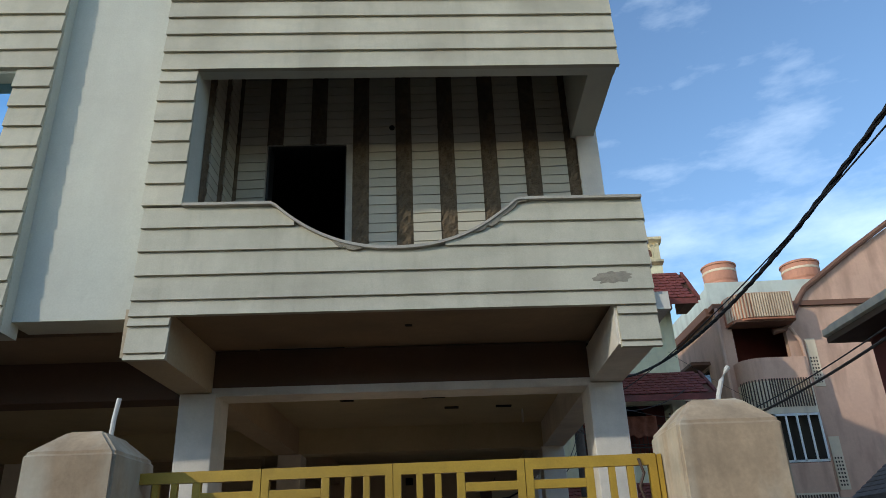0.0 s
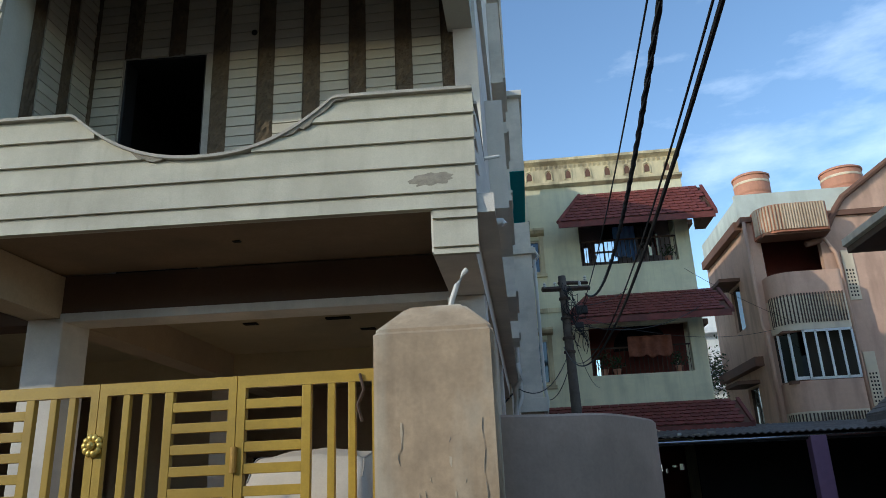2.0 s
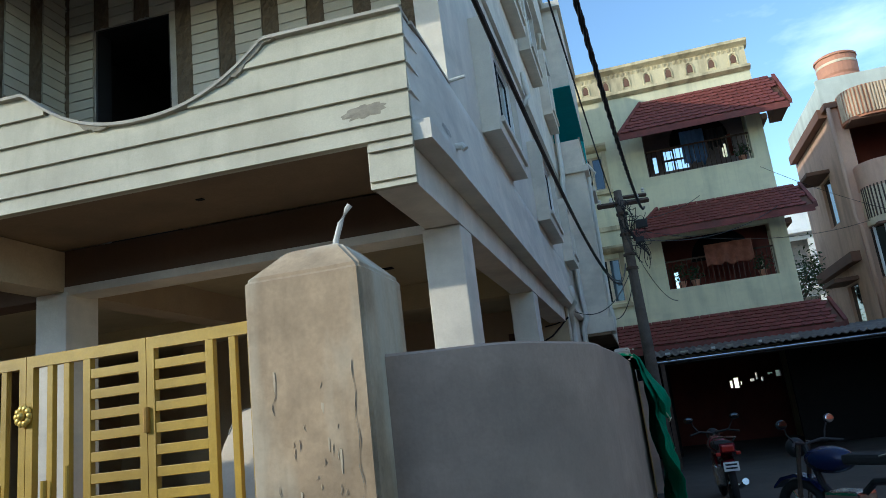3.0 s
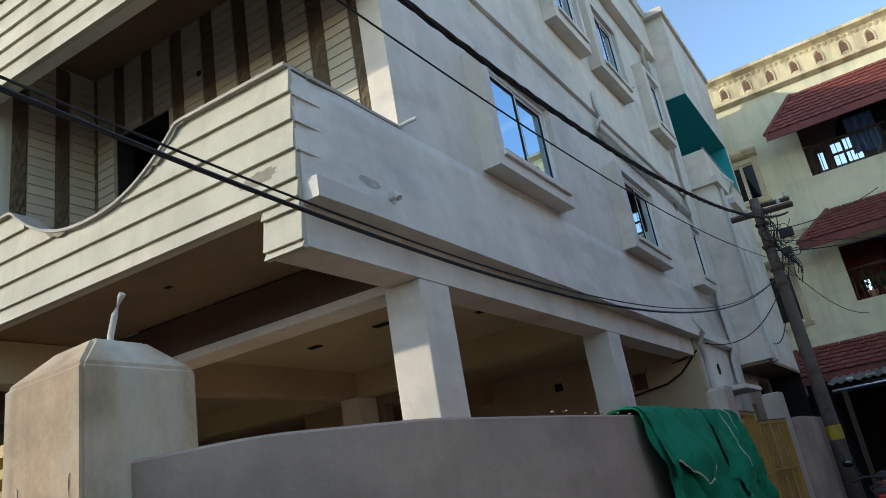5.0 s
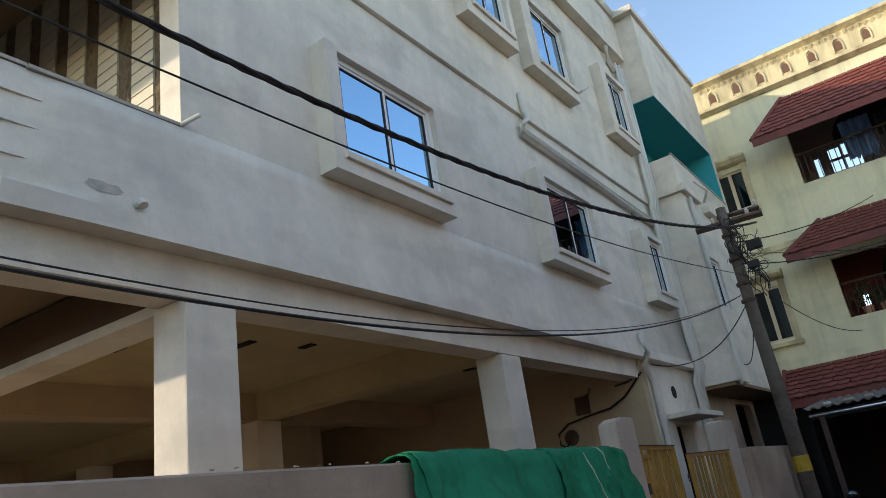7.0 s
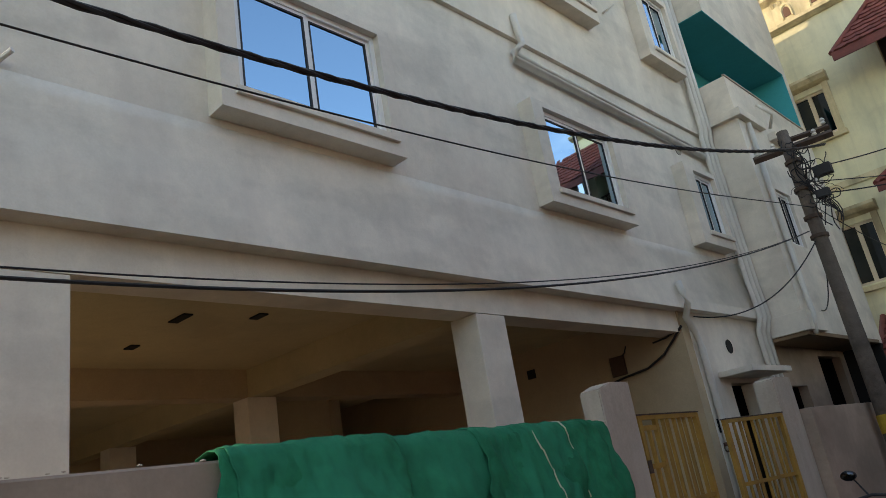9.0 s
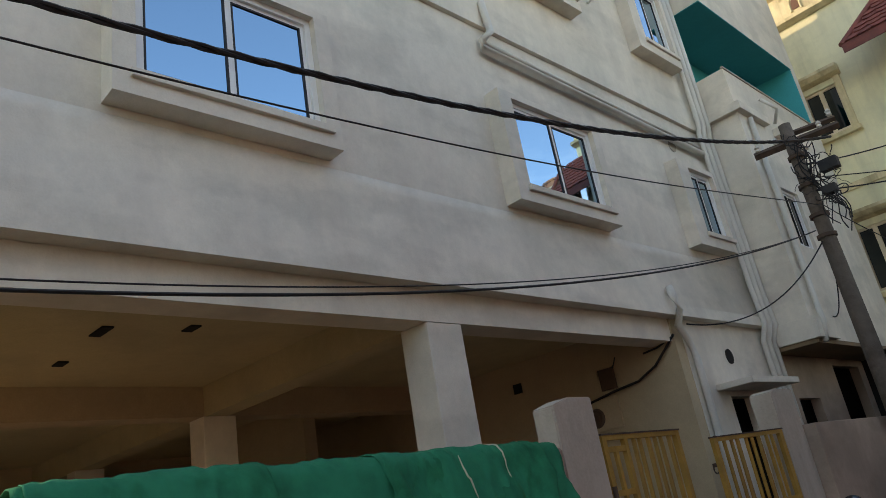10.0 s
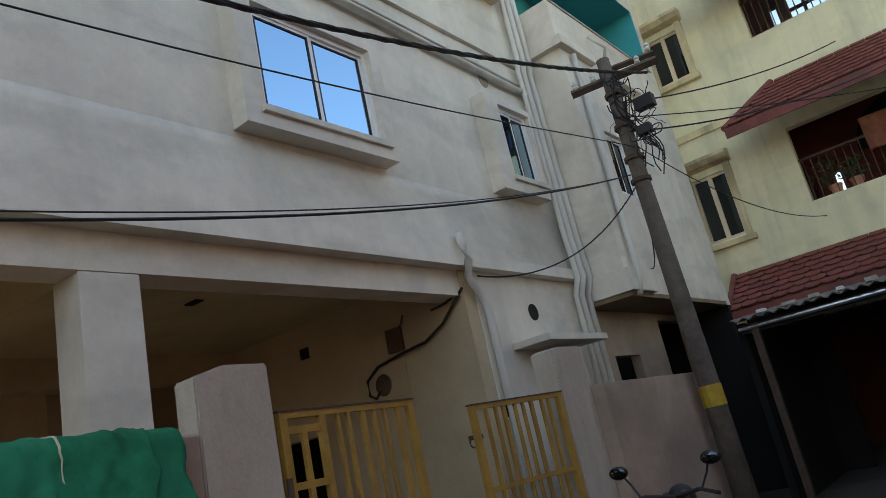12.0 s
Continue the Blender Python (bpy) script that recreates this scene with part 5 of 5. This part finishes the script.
for x, z, size, seed in ((3.72, 4.422, 0.55, 1), (4.05, 4.422, 0.42, 2), (5.72, 4.422, 0.5, 3), (5.85, 7.552, 0.4, 4)):
    potted_plant(x, YF + 0.31, z, size, seed, "leafy green plant in a clay pot on the balcony")
part("balcony_shelf", box(3.34, 6.04, YF + 0.221, YF + 0.46, 4.34, 4.42), M_BROWN, yh)
part("balcony_shelf", box(3.34, 6.04, YF + 0.221, YF + 0.46, 7.47, 7.55), M_BROWN, yh)
part("side_hood", box(6.45, 6.75, 22.0, 23.4, 8.8, 8.95), M_BROWN, yh)
part("side_hood", box(6.45, 6.75, 22.0, 23.4, 5.8, 5.95), M_BROWN, yh)


def cloth(label, x0, x1, zt, zb, y, mat, seed, stripes=False):
    c = thing("hanging_cloth", label, "laundry", on_yellow((x0 + x1) / 2, y, zt))
    cx = (x0 + x1) / 2
    bm = bmesh.new()
    nu, nv = 26, 14
    grid = [[bm.verts.new((x0 + (x1 - x0) * i / nu - cx, 0.05 * math.sin(i * 0.9 + seed) * (0.3 + j / nv) + 0.03 * noise.noise((i * 0.4, j * 0.3, seed)), -(zt - zb) * j / nv * (1 + 0.18 * noise.noise((i * 0.25, 0, seed))))) for j in range(nv + 1)] for i in range(nu + 1)]
    for i in range(nu):
        for j in range(nv):
            bm.faces.new((grid[i][j], grid[i + 1][j], grid[i + 1][j + 1], grid[i][j + 1]))
    ob = part("fabric", bm, mat, c, smooth=True)
    ob.modifiers.new("thickness", "SOLIDIFY").thickness = 0.006


cloth("blue shirt-like cloth drying on the balcony rail", 4.35, 5.0, 8.75, 7.75, YF + 0.3, M_CLOTH_B, 1.0)
cloth("dark cloth drying on the balcony", 5.05, 5.55, 8.7, 8.1, YF + 0.35, M_GASKET, 4.0)
cloth("rust-coloured striped cloth hung on the balcony grille", 4.35, 5.6, 5.45, 4.85, YF + 0.04, M_CLOTH_R, 2.0)

# ---- lean-to carport ----
shed = thing("carport", "low corrugated-sheet carport with a dark interior", "shed", (5, 18.2, 0))
shed.location = (0, 0, 0)
SY = 18.3
bm = bmesh.new()
n = 260
lo, hi = [], []
for i in range(n + 1):
    x = 2.75 + 8.6 * i / n
    w = 0.022 * math.sin(x * 2 * math.pi / 0.16)
    e = 0.05 * noise.noise((x * 1.4, 0, 0))
    lo.append((bm.verts.new((x, SY + e, 2.46 + w)), bm.verts.new((x, SY + e, 2.445 + w))))
    hi.append((bm.verts.new((x, 22.03, 2.86 + w)), bm.verts.new((x, 22.03, 2.845 + w))))
for i in range(n):
    for k in (0, 1):
        bm.faces.new((lo[i][k], lo[i + 1][k], hi[i + 1][k], hi[i][k]))
    bm.faces.new((lo[i][0], lo[i + 1][0], lo[i + 1][1], lo[i][1]))
part("roof_sheet", bm, M_GREY, shed, "grey corrugated roof sheet")
part("front_pipe", tube([(2.8, SY + 0.1, 2.33), (11.3, SY + 0.1, 2.35)], 0.03, 8), M_STEEL, shed)
part("eave_beam", box(2.8, 11.3, SY + 0.18, SY + 0.28, 2.27, 2.39), M_GASKET, shed)
for x in (2.95, 11.1):
    part("post", box(x, x + 0.09, SY + 0.1, SY + 0.19, 0, 2.38), M_RUST, shed)
part("mauve_post", box(7.95, 8.30, SY + 0.05, SY + 0.35, 0, 2.35, 0.01), M_PURPLE, shed, "mauve painted post")
# back wall coloured near-black for the shade in the carport
part("back_wall", holed("y", 21.90, 22.03, 2.0, 12, 0, 2.8, [(3.2, 6.2, 0, 2.6)]), M_SHADE, shed)
# made-up black screens added at both ends to keep daylight out
part("blackout_screen", box(2.66, 2.76, SY + 0.5, 22.0, 0, 2.45), M_SHADE, shed)
part("blackout_screen", box(11.3, 11.4, SY, 22.0, 0, 2.6), M_SHADE, shed)
rngd = random.Random(11)
for k in range(9):
    x = 3.1 + 0.33 * k
    part("roof_debris", box(x, x + rngd.uniform(0.06, 0.18), SY + 0.02, SY + 0.16, 2.48, 2.48 + rngd.uniform(0.02, 0.07), 0.012), M_WHITE if k % 3 == 0 else M_COPING, shed)

# ---- salmon house ----
ph = thing("salmon_house", "salmon-painted house with a rounded bay and railings", "house", (0, 20, 0))
ph.location, ph.scale = (-0.05, -0.1375, -0.316), (1.25, 1.25, 1.2)
PYF = 20.0
part("side_wall", holed("x", 7.62, 7.82, PYF + 0.2, 24.2, 0, 8.3, [(21.4, 22.3, 5.6, 6.9), (21.2, 22.2, 2.6, 3.9)]), M_PINK, ph)
part("front_wall", holed("y", PYF, PYF + 0.2, 7.62, 14.0, 0, 8.3, [(7.95, 9.45, 6.6, 7.75), (7.95, 9.45, 3.8, 5.0)]), M_PINK, ph)
part("rear_wall", box(7.62, 12.5, 24.2, 24.4, 0, 8.3), M_PINK, ph)
part("far_wall", box(12.3, 12.5, 20.2, 24.2, 0, 8.3), M_PINK, ph)
part("roof_slab", box(7.5, 12.5, 19.9, 24.3, 8.3, 8.45), M_BROWN, ph)
part("dark_room", box(7.9, 12.2, 21.6, 21.7, 0, 8.2), M_REDWALL, ph)
part("roof_parapet", box(7.55, 12.5, PYF + 0.25, PYF + 0.4, 8.45, 9.25), M_MINT, ph)
part("roof_parapet", box(7.55, 7.70, PYF + 0.4, 24.3, 8.45, 9.1), M_MINT, ph)
part("side_band", box(7.40, 7.62, 20.4, 24.2, 4.35, 4.6), M_BROWN, ph)
part("side_band", box(7.42, 7.62, PYF + 0.3, 24.2, 8.2, 8.45), M_BROWN, ph)
for y, z in ((21.2, 6.95), (21.0, 3.95)):
    part("window_hood", box(7.05, 7.62, y, y + 1.3, z, z + 0.10), M_BROWN, ph)
    part("dark_glazing", box(7.70, 7.74, y + 0.1, y + 1.2, z - 1.35, z - 0.05), M_PANE, ph)


part("gable_wall", prism([(9.75, 8.302), (14.0, 8.302), (14.0, 11.3), (11.76, 9.86), (10.25, 8.80)], "y", PYF, PYF + 0.2), M_PINK, ph, "sloping salmon gable")
part("gutter", tube([(9.05, PYF - 0.08, 7.52), (9.40, PYF - 0.08, 7.60), (9.62, PYF - 0.08, 7.85), (9.98, PYF - 0.08, 8.50), (10.22, PYF - 0.08, 8.82), (11.76, PYF - 0.08, 9.94), (14.0, PYF - 0.08, 11.45)], 0.085, 8), M_BROWN, ph, "thick brown sloping gutter pipe")


def bay_ring(z0, z1, r, material, name, label="", thick=0.12, x0=7.80, x1=9.52, d=0.75):
    """A bay wall with rounded corners that stands out from the front."""
    pts = [(x0, PYF)]
    for i in range(9):
        a = math.pi / 2 * i / 8
        pts.append((x0 + r - r * math.cos(a), PYF - d + r - r * math.sin(a)))
    for i in range(9):
        a = math.pi / 2 * i / 8
        pts.append((x1 - 0.15 + 0.15 * math.sin(a), PYF - d + 0.15 - 0.15 * math.cos(a)))
    pts.append((x1, PYF))
    inner = [(p[0] * 0.94 + 0.06 * (x0 + x1) / 2, p[1] + thick if p[1] < PYF - 0.05 else p[1]) for p in pts]
    return part(name, prism(pts + inner[::-1], "z", z0, z1), material, ph, label), pts


bay_ring(5.95, 6.6, 0.55, M_PINK, "balcony_parapet", "rounded salmon balcony parapet")
bay_ring(5.05, 5.95, 0.55, M_CREAM, "bay_band")
bay_ring(3.0, 3.75, 0.55, M_PINK, "bay_base")
bay_ring(2.3, 3.0, 0.55, M_CREAM, "bay_band")
bay_ring(7.72, 8.52, 0.55, M_PINKT, "top_band")
part("bay_floor", box(7.85, 9.5, PYF - 0.65, PYF, 5.0, 5.06), M_BROWN, ph)
part("bay_floor", box(7.85, 9.5, PYF - 0.65, PYF, 7.68, 7.76), M_BROWN, ph)
part("bay_floor", box(7.85, 9.5, PYF - 0.65, PYF, 3.70, 3.78), M_BROWN, ph)
BAY = [(7.80 + 0.55 - 0.55 * math.cos(math.pi / 2 * i / 5), PYF - 0.75 + 0.55 - 0.55 * math.sin(math.pi / 2 * i / 5)) for i in range(6)] + [(8.35 + 1.12 * k / 8, PYF - 0.75) for k in range(1, 9)]
for z0, z1, m, rr in ((5.22, 6.0, M_RUST, 0.018), (2.35, 2.95, M_RUST, 0.018), (7.78, 8.50, M_IVORYBAR, 0.030)):
    for j, (x, y) in enumerate(BAY):
        for q in (0.0, 0.5):
            if j + 1 < len(BAY):
                nx, ny = BAY[j + 1]
                px, py = x + (nx - x) * q, y + (ny - y) * q
                part("railing_bar", tube([(px, py - 0.02, z0), (px, py - 0.02, z1)], rr, 6), m, ph)
bw = part("bay_window", box(7.95, 9.46, PYF - 0.72, PYF - 0.69, 3.78, 3.86), M_FRAME, ph, "white-framed dark bay window")
for x in (8.30, 8.58, 8.86, 9.16, 9.44):
    part("mullion", box(x - 0.025, x + 0.025, PYF - 0.76, PYF - 0.70, 3.78, 5.03), M_FRAME, bw)
part("mullion", box(7.84, 7.90, PYF - 0.24, PYF - 0.18, 3.78, 5.03), M_FRAME, bw)
part("mullion", box(8.0, 8.06, PYF - 0.55, PYF - 0.49, 3.78, 5.03), M_FRAME, bw)
part("head_rail", box(8.28, 9.46, PYF - 0.76, PYF - 0.70, 4.98, 5.04), M_FRAME, bw)
part("foot_rail", box(8.28, 9.46, PYF - 0.76, PYF - 0.70, 3.77, 3.83), M_FRAME, bw)
part("pane", box(8.28, 9.46, PYF - 0.735, PYF - 0.725, 3.80, 5.0), M_PANE, bw)
bm = prism([(8.28, PYF - 0.735), (8.03, PYF - 0.53), (7.87, PYF - 0.21), (7.84, PYF), (7.90, PYF), (7.92, PYF - 0.2), (8.07, PYF - 0.5), (8.30, PYF - 0.70)], "z", 3.80, 5.0)
part("pane", bm, M_PANE, bw)


def house_pipe(points, r=0.05, m=M_PINK):
    part("down_pipe", tube(points, r, 8), m, ph, smooth=True)


house_pipe([(9.5, 19.85, 7.64), (9.62, 19.85, 7.4), (9.72, 19.85, 7.2), (9.78, 19.9, 6.8), (9.78, 19.9, 2.3)])
house_pipe([(7.58, 19.92, 8.3), (7.58, 19.92, 5.3), (7.66, 19.9, 5.1), (7.66, 19.9, 2.3)])
for z in (5.9, 3.1):
    v = part("vent_panel", box(9.90, 10.18, PYF - 0.03, PYF, z, z + 1.4), M_CREAM, ph, "pierced ivory vent panel")
    # piercings are black chips that stand for shade in the panel
    for a in range(8):
        for b in range(3):
            part("vent_hole", box(9.94 + 0.075 * b, 9.975 + 0.075 * b, PYF - 0.036, PYF - 0.028, z + 0.1 + 0.1 * a, z + 0.15 + 0.1 * a), M_SHADE, v)


def tank(x, y, z, r, h, label):
    t = thing("water_tank", label, "water tank", (1.25 * x - 0.30, 1.25 * y - 0.1375, 1.2 * z - 0.316), group="rooftop tanks")
    part("drum", lathe([(r * 0.96, 0), (r, 0.03), (r, h * 0.3), (r * 0.96, h * 0.34), (r, h * 0.38), (r, h * 0.62), (r * 0.96, h * 0.66), (r, h * 0.7), (r, h), (r * 1.06, h), (r * 1.06, h + 0.06), (r * 0.9, h + 0.12), (r * 0.2, h + 0.17)], (0, 0, 0), 28), M_TERRA, t, smooth=False)
    for k in (0.12, 0.5, 0.86):
        part("band", lathe([(r * 1.01, h * k), (r * 1.02, h * k + 0.01), (r * 1.02, h * k + 0.08), (r * 1.01, h * k + 0.09)], (0, 0, 0), 28), M_CREAM, t)


tank(8.60, 21.2, 8.45, 0.62, 1.95, "round terracotta and ivory rooftop water tank")
tank(11.1, 21.2, 8.45, 0.68, 1.90, "round terracotta and ivory rooftop water tank")

# ---- maroon house along the lane ----
mh = thing("maroon_house", "maroon house with deep eaves and a low tiled lean-to", "house", (9.3, 12, 0))
mh.location = (1.35, 1.6, 0.15)
part("lane_wall", holed("x", 9.0, 9.25, 4, 16.1, 0, 6.3, [(14.6, 15.3, 3.95, 5.06)]), M_REDWALL, mh, "dark maroon wall")
part("end_wall", box(9.25, 14, 15.9, 16.1, 0, 6.6), M_CREAM, mh)
# shade of the eave's underside is painted in with the dark beam brown
part("eave_slab", box(8.2, 9.3, 4, 16.6, 6.32, 6.46), M_BEAM, mh, "deep eave coloured dark brown for shade")
part("eave_cornice", prism([(8.2, 6.46), (8.12, 6.5), (8.12, 6.66), (8.3, 6.66), (8.3, 6.78), (9.3, 6.78), (9.3, 6.46)], "y", 4, 16.6), M_CREAM, mh, "ivory cornice")
part("flat_roof", box(9.3, 14, 4, 16.6, 6.60, 6.75), M_COPING, mh)
w = part("window", holed("x", 9.06, 9.12, 14.6, 15.3, 3.95, 5.06, [(14.66, 14.92, 4.02, 5.0), (14.98, 15.24, 4.02, 5.0)]), M_FRAME, mh, "small white window")
part("pane", box(9.09, 9.10, 14.62, 15.28, 3.97, 5.04), M_MIRROR, w)
part("lean_to", prism([(7.9, 2.55), (9.0, 3.35), (9.0, 3.2), (7.9, 2.42)], "y", 4, 16.8), M_GREY, mh, "grey tiled lean-to roof")
for k in range(7):
    t = k / 7
    part("tile_course", prism([(7.9 + 1.1 * t, 2.56 + 0.8 * t), (7.9 + 1.1 * t, 2.60 + 0.8 * t), (8.07 + 1.1 * t, 2.70 + 0.8 * t), (8.07 + 1.1 * t, 2.68 + 0.8 * t)], "y", 4, 16.8), M_GREY, mh)
part("lower_wall", box(8.3, 8.5, 4, 16.0, 0, 2.5), M_REDWALL, mh)

# ---- unseen house added across the street: closes the place, cuts sky light ----
bh = thing("unseen_facing_house", "unseen plain salmon house added across the street", "house", (0, -4, 0))
part("wall", holed("y", -0.25, 0.0, -30, 14, 0, 4.2, [(-26 + 4 * i, -24.6 + 4 * i, 1.0, 2.4) for i in range(10)]), M_PINK, bh)
part("roof", box(-30, 14, -8.0, 0.1, 4.2, 4.35), M_COPING, bh)
part("core", box(-30, 14, -8.0, -1.0, 0, 4.2), M_SHADE, bh)

# ---- distance ----
wh = thing("white_building", "distant white apartment block behind the gap", "building", (11.5, 42, 0))
part("wall", holed("y", -0.2, 0.0, -3, 3.5, 0, 10.5, [(-2.2 + 1.6 * i, -1.2 + 1.6 * i, 1.2 + 3 * j, 2.7 + 3 * j) for i in range(3) for j in range(3)]), M_WHITE, wh)
part("core", box(-3, 3.5, 0.6, 6, 0, 10.5), M_COPING, wh)
for j in range(3):
    part("ledge", box(-3.1, 3.6, -0.7, -0.2, 3.0 + 3 * j, 3.2 + 3 * j), M_WHITE, wh)


def tree(x, y, h, spread, seed, label):
    t = thing("tree", label, "tree", (x, y, 0))
    r = random.Random(seed)
    bm = tube([(0, 0, 0), (0.1, 0.05, h * 0.3), (0.0, 0.1, h * 0.55), (0.1, 0, h * 0.8)], lambda k: 0.16 * (1 - 0.75 * k), 8)
    tips = []
    for k in range(16):
        z = h * r.uniform(0.35, 0.8)
        a = r.uniform(0, 6.28)
        ln = spread * r.uniform(0.5, 1.0)
        tip = Vector((ln * math.cos(a), ln * math.sin(a), z + h * r.uniform(0.05, 0.22)))
        tube([(0.05, 0.05, z), (tip.x * 0.5, tip.y * 0.5, z + (tip.z - z) * 0.4), tuple(tip)], lambda k: 0.05 * (1 - 0.8 * k), 6, bm)
        tips.append(tip)
    part("trunk", bm, M_TRUNK, t)
    verts, faces = [], []
    for k in range(2600):
        tip = r.choice(tips)
        c = tip + Vector((r.gauss(0, 0.35), r.gauss(0, 0.35), r.gauss(0, 0.3)))
        u = Vector((r.uniform(-1, 1), r.uniform(-1, 1), r.uniform(-0.6, 0.6))).normalized() * r.uniform(0.06, 0.11)
        v = u.cross(Vector((r.uniform(-1, 1), r.uniform(-1, 1), 1))).normalized() * 0.035
        i = len(verts)
        verts += [tuple(c - u), tuple(c + v), tuple(c + u), tuple(c - v)]
        faces.append((i, i + 1, i + 2, i + 3))
    me = bpy.data.meshes.new("crown")
    me.from_pydata(verts, [], faces)
    me.materials.append(M_LEAF)
    ob = new("crown", me)
    ob.parent = t


tree(8.3, 31.0, 6.6, 1.5, 3, "small leafy green tree between houses")
tree(7.4, 28.0, 4.6, 0.8, 8, "slim leafy green tree behind the yellow house")


# ---- motorbikes ----
def motorbike(x, y, turn, body, label, bright):
    b = thing("motorbike", label, "motorbike", (x, y, 0), group="parked motorbikes")
    b.rotation_euler = (0, 0, radians(turn))
    for wy in (-0.62, 0.62):
        bm = bmesh.new()
        R, rr = 0.26, 0.05
        rings = []
        for i in range(28):
            a = 2 * math.pi * i / 28
            rings.append([bm.verts.new((rr * math.cos(q), wy + (R + rr * math.sin(q)) * math.cos(a), 0.31 + (R + rr * math.sin(q)) * math.sin(a))) for q in [2 * math.pi * k / 8 for k in range(8)]])
        for i in range(28):
            for k in range(8):
                bm.faces.new((rings[i][k], rings[i][(k + 1) % 8], rings[(i + 1) % 28][(k + 1) % 8], rings[(i + 1) % 28][k]))
        tyre = part("wheel", bm, M_RUBBER, b, smooth=True)
        bm = tube([(-0.05, wy, 0.31), (0.05, wy, 0.31)], 0.05, 10)
        for k in range(6):
            a = math.pi * k / 6
            tube([(0, wy - 0.24 * math.cos(a), 0.31 - 0.24 * math.sin(a)), (0, wy + 0.24 * math.cos(a), 0.31 + 0.24 * math.sin(a))], 0.012, 6, bm)
        part("rim", bm, M_STEEL, tyre)
        part("mudguard", prism([(wy - 0.30, 0.52), (wy - 0.18, 0.63), (wy, 0.67), (wy + 0.18, 0.63), (wy + 0.28, 0.54), (wy + 0.28, 0.52), (wy + 0.17, 0.60), (wy, 0.64), (wy - 0.17, 0.60), (wy - 0.29, 0.50)], "x", -0.07, 0.07), body, b)
    part("frame", tube([(0, -0.6, 0.62), (0, -0.2, 0.60), (0, 0.1, 0.35), (0, 0.35, 0.55), (0, 0.48, 0.95)], 0.035, 8), M_GASKET, b)
    part("engine", box(-0.14, 0.14, -0.1, 0.26, 0.22, 0.52, 0.03), M_STEEL, b)
    bm = bmesh.new()
    bmesh.ops.create_uvsphere(bm, u_segments=18, v_segments=12, radius=1, matrix=Matrix.Translation((0, 0.22, 0.80)) @ Matrix.Diagonal((0.15, 0.27, 0.13, 1)))
    part("fuel_tank", bm, body, b, smooth=True)
    part("seat", box(-0.13, 0.13, -0.68, 0.0, 0.76, 0.86, 0.035), M_RUBBER, b)
    part("tail", prism([(-0.45, 0.62), (-0.88, 0.74), (-0.88, 0.86), (-0.45, 0.78)], "x", -0.10, 0.10), body, b)
    part("tail_lamp", box(-0.08, 0.08, -0.915, -0.87, 0.75, 0.84, 0.015), M_LAMP, b)
    part("grab_rail", tube([(-0.13, -0.4, 0.84), (-0.14, -0.78, 0.93), (0, -0.93, 0.95), (0.14, -0.78, 0.93), (0.13, -0.4, 0.84)], 0.012, 6), M_STEEL, b)
    part("number_plate", box(-0.10, 0.10, -0.945, -0.93, 0.50, 0.62, 0.004), M_FRAME, b)
    for q in (0.53, 0.575):
        part("plate_bar", box(-0.075, 0.075, -0.950, -0.944, q, q + 0.022), M_GASKET, b)
    for s in (-1, 1):
        part("fork", tube([(s * 0.07, 0.62, 0.31), (s * 0.07, 0.48, 0.98)], 0.022, 8), M_RUST, b)
        part("indicator", box(s * 0.13 - 0.03, s * 0.13 + 0.03, -0.88, -0.83, 0.70, 0.75, 0.012), M_LAMP, b)
        st = part("mirror_stem", tube([(s * 0.22, 0.40, 0.98), (s * 0.28, 0.42, 1.08), (s * 0.31, 0.40, 1.14)], 0.008, 6), M_GASKET, b)
        bm = bmesh.new()
        bmesh.ops.create_uvsphere(bm, u_segments=14, v_segments=8, radius=1, matrix=Matrix.Translation((s * 0.34, 0.40, 1.17)) @ Matrix.Diagonal((0.075, 0.022, 0.048, 1)))
        part("mirror_shell", bm, M_GASKET, st, smooth=True)
        bm = bmesh.new()
        bmesh.ops.create_uvsphere(bm, u_segments=14, v_segments=8, radius=1, matrix=Matrix.Translation((s * 0.34, 0.386, 1.17)) @ Matrix.Diagonal((0.066, 0.012, 0.042, 1)))
        part("mirror_glass", bm, M_CHROME if s == bright else M_PANE, st, smooth=True)
    part("handlebar", tube([(-0.36, 0.30, 0.95), (-0.2, 0.42, 0.98), (0, 0.46, 0.95), (0.2, 0.42, 0.98), (0.36, 0.30, 0.95)], 0.014, 8), M_GASKET, b)
    bm = bmesh.new()
    bmesh.ops.create_uvsphere(bm, u_segments=14, v_segments=10, radius=0.10, matrix=Matrix.Translation((0, 0.58, 0.92)))
    part("headlamp", bm, M_GASKET, b, smooth=True)
    part("exhaust", tube([(0.14, 0.2, 0.24), (0.15, -0.3, 0.22), (0.16, -0.8, 0.34)], lambda k: 0.02 + 0.025 * k, 10), M_STEEL, b)
    return b


BIKES = ((3.46, 12.90, 2, M_BIKE_R, "parked maroon motorbike with chrome grab rail", 0), (4.30, 8.98, 40, M_BIKE_B, "parked dark blue motorbike with round mirrors", 1))
for q in BIKES:
    motorbike(*q)
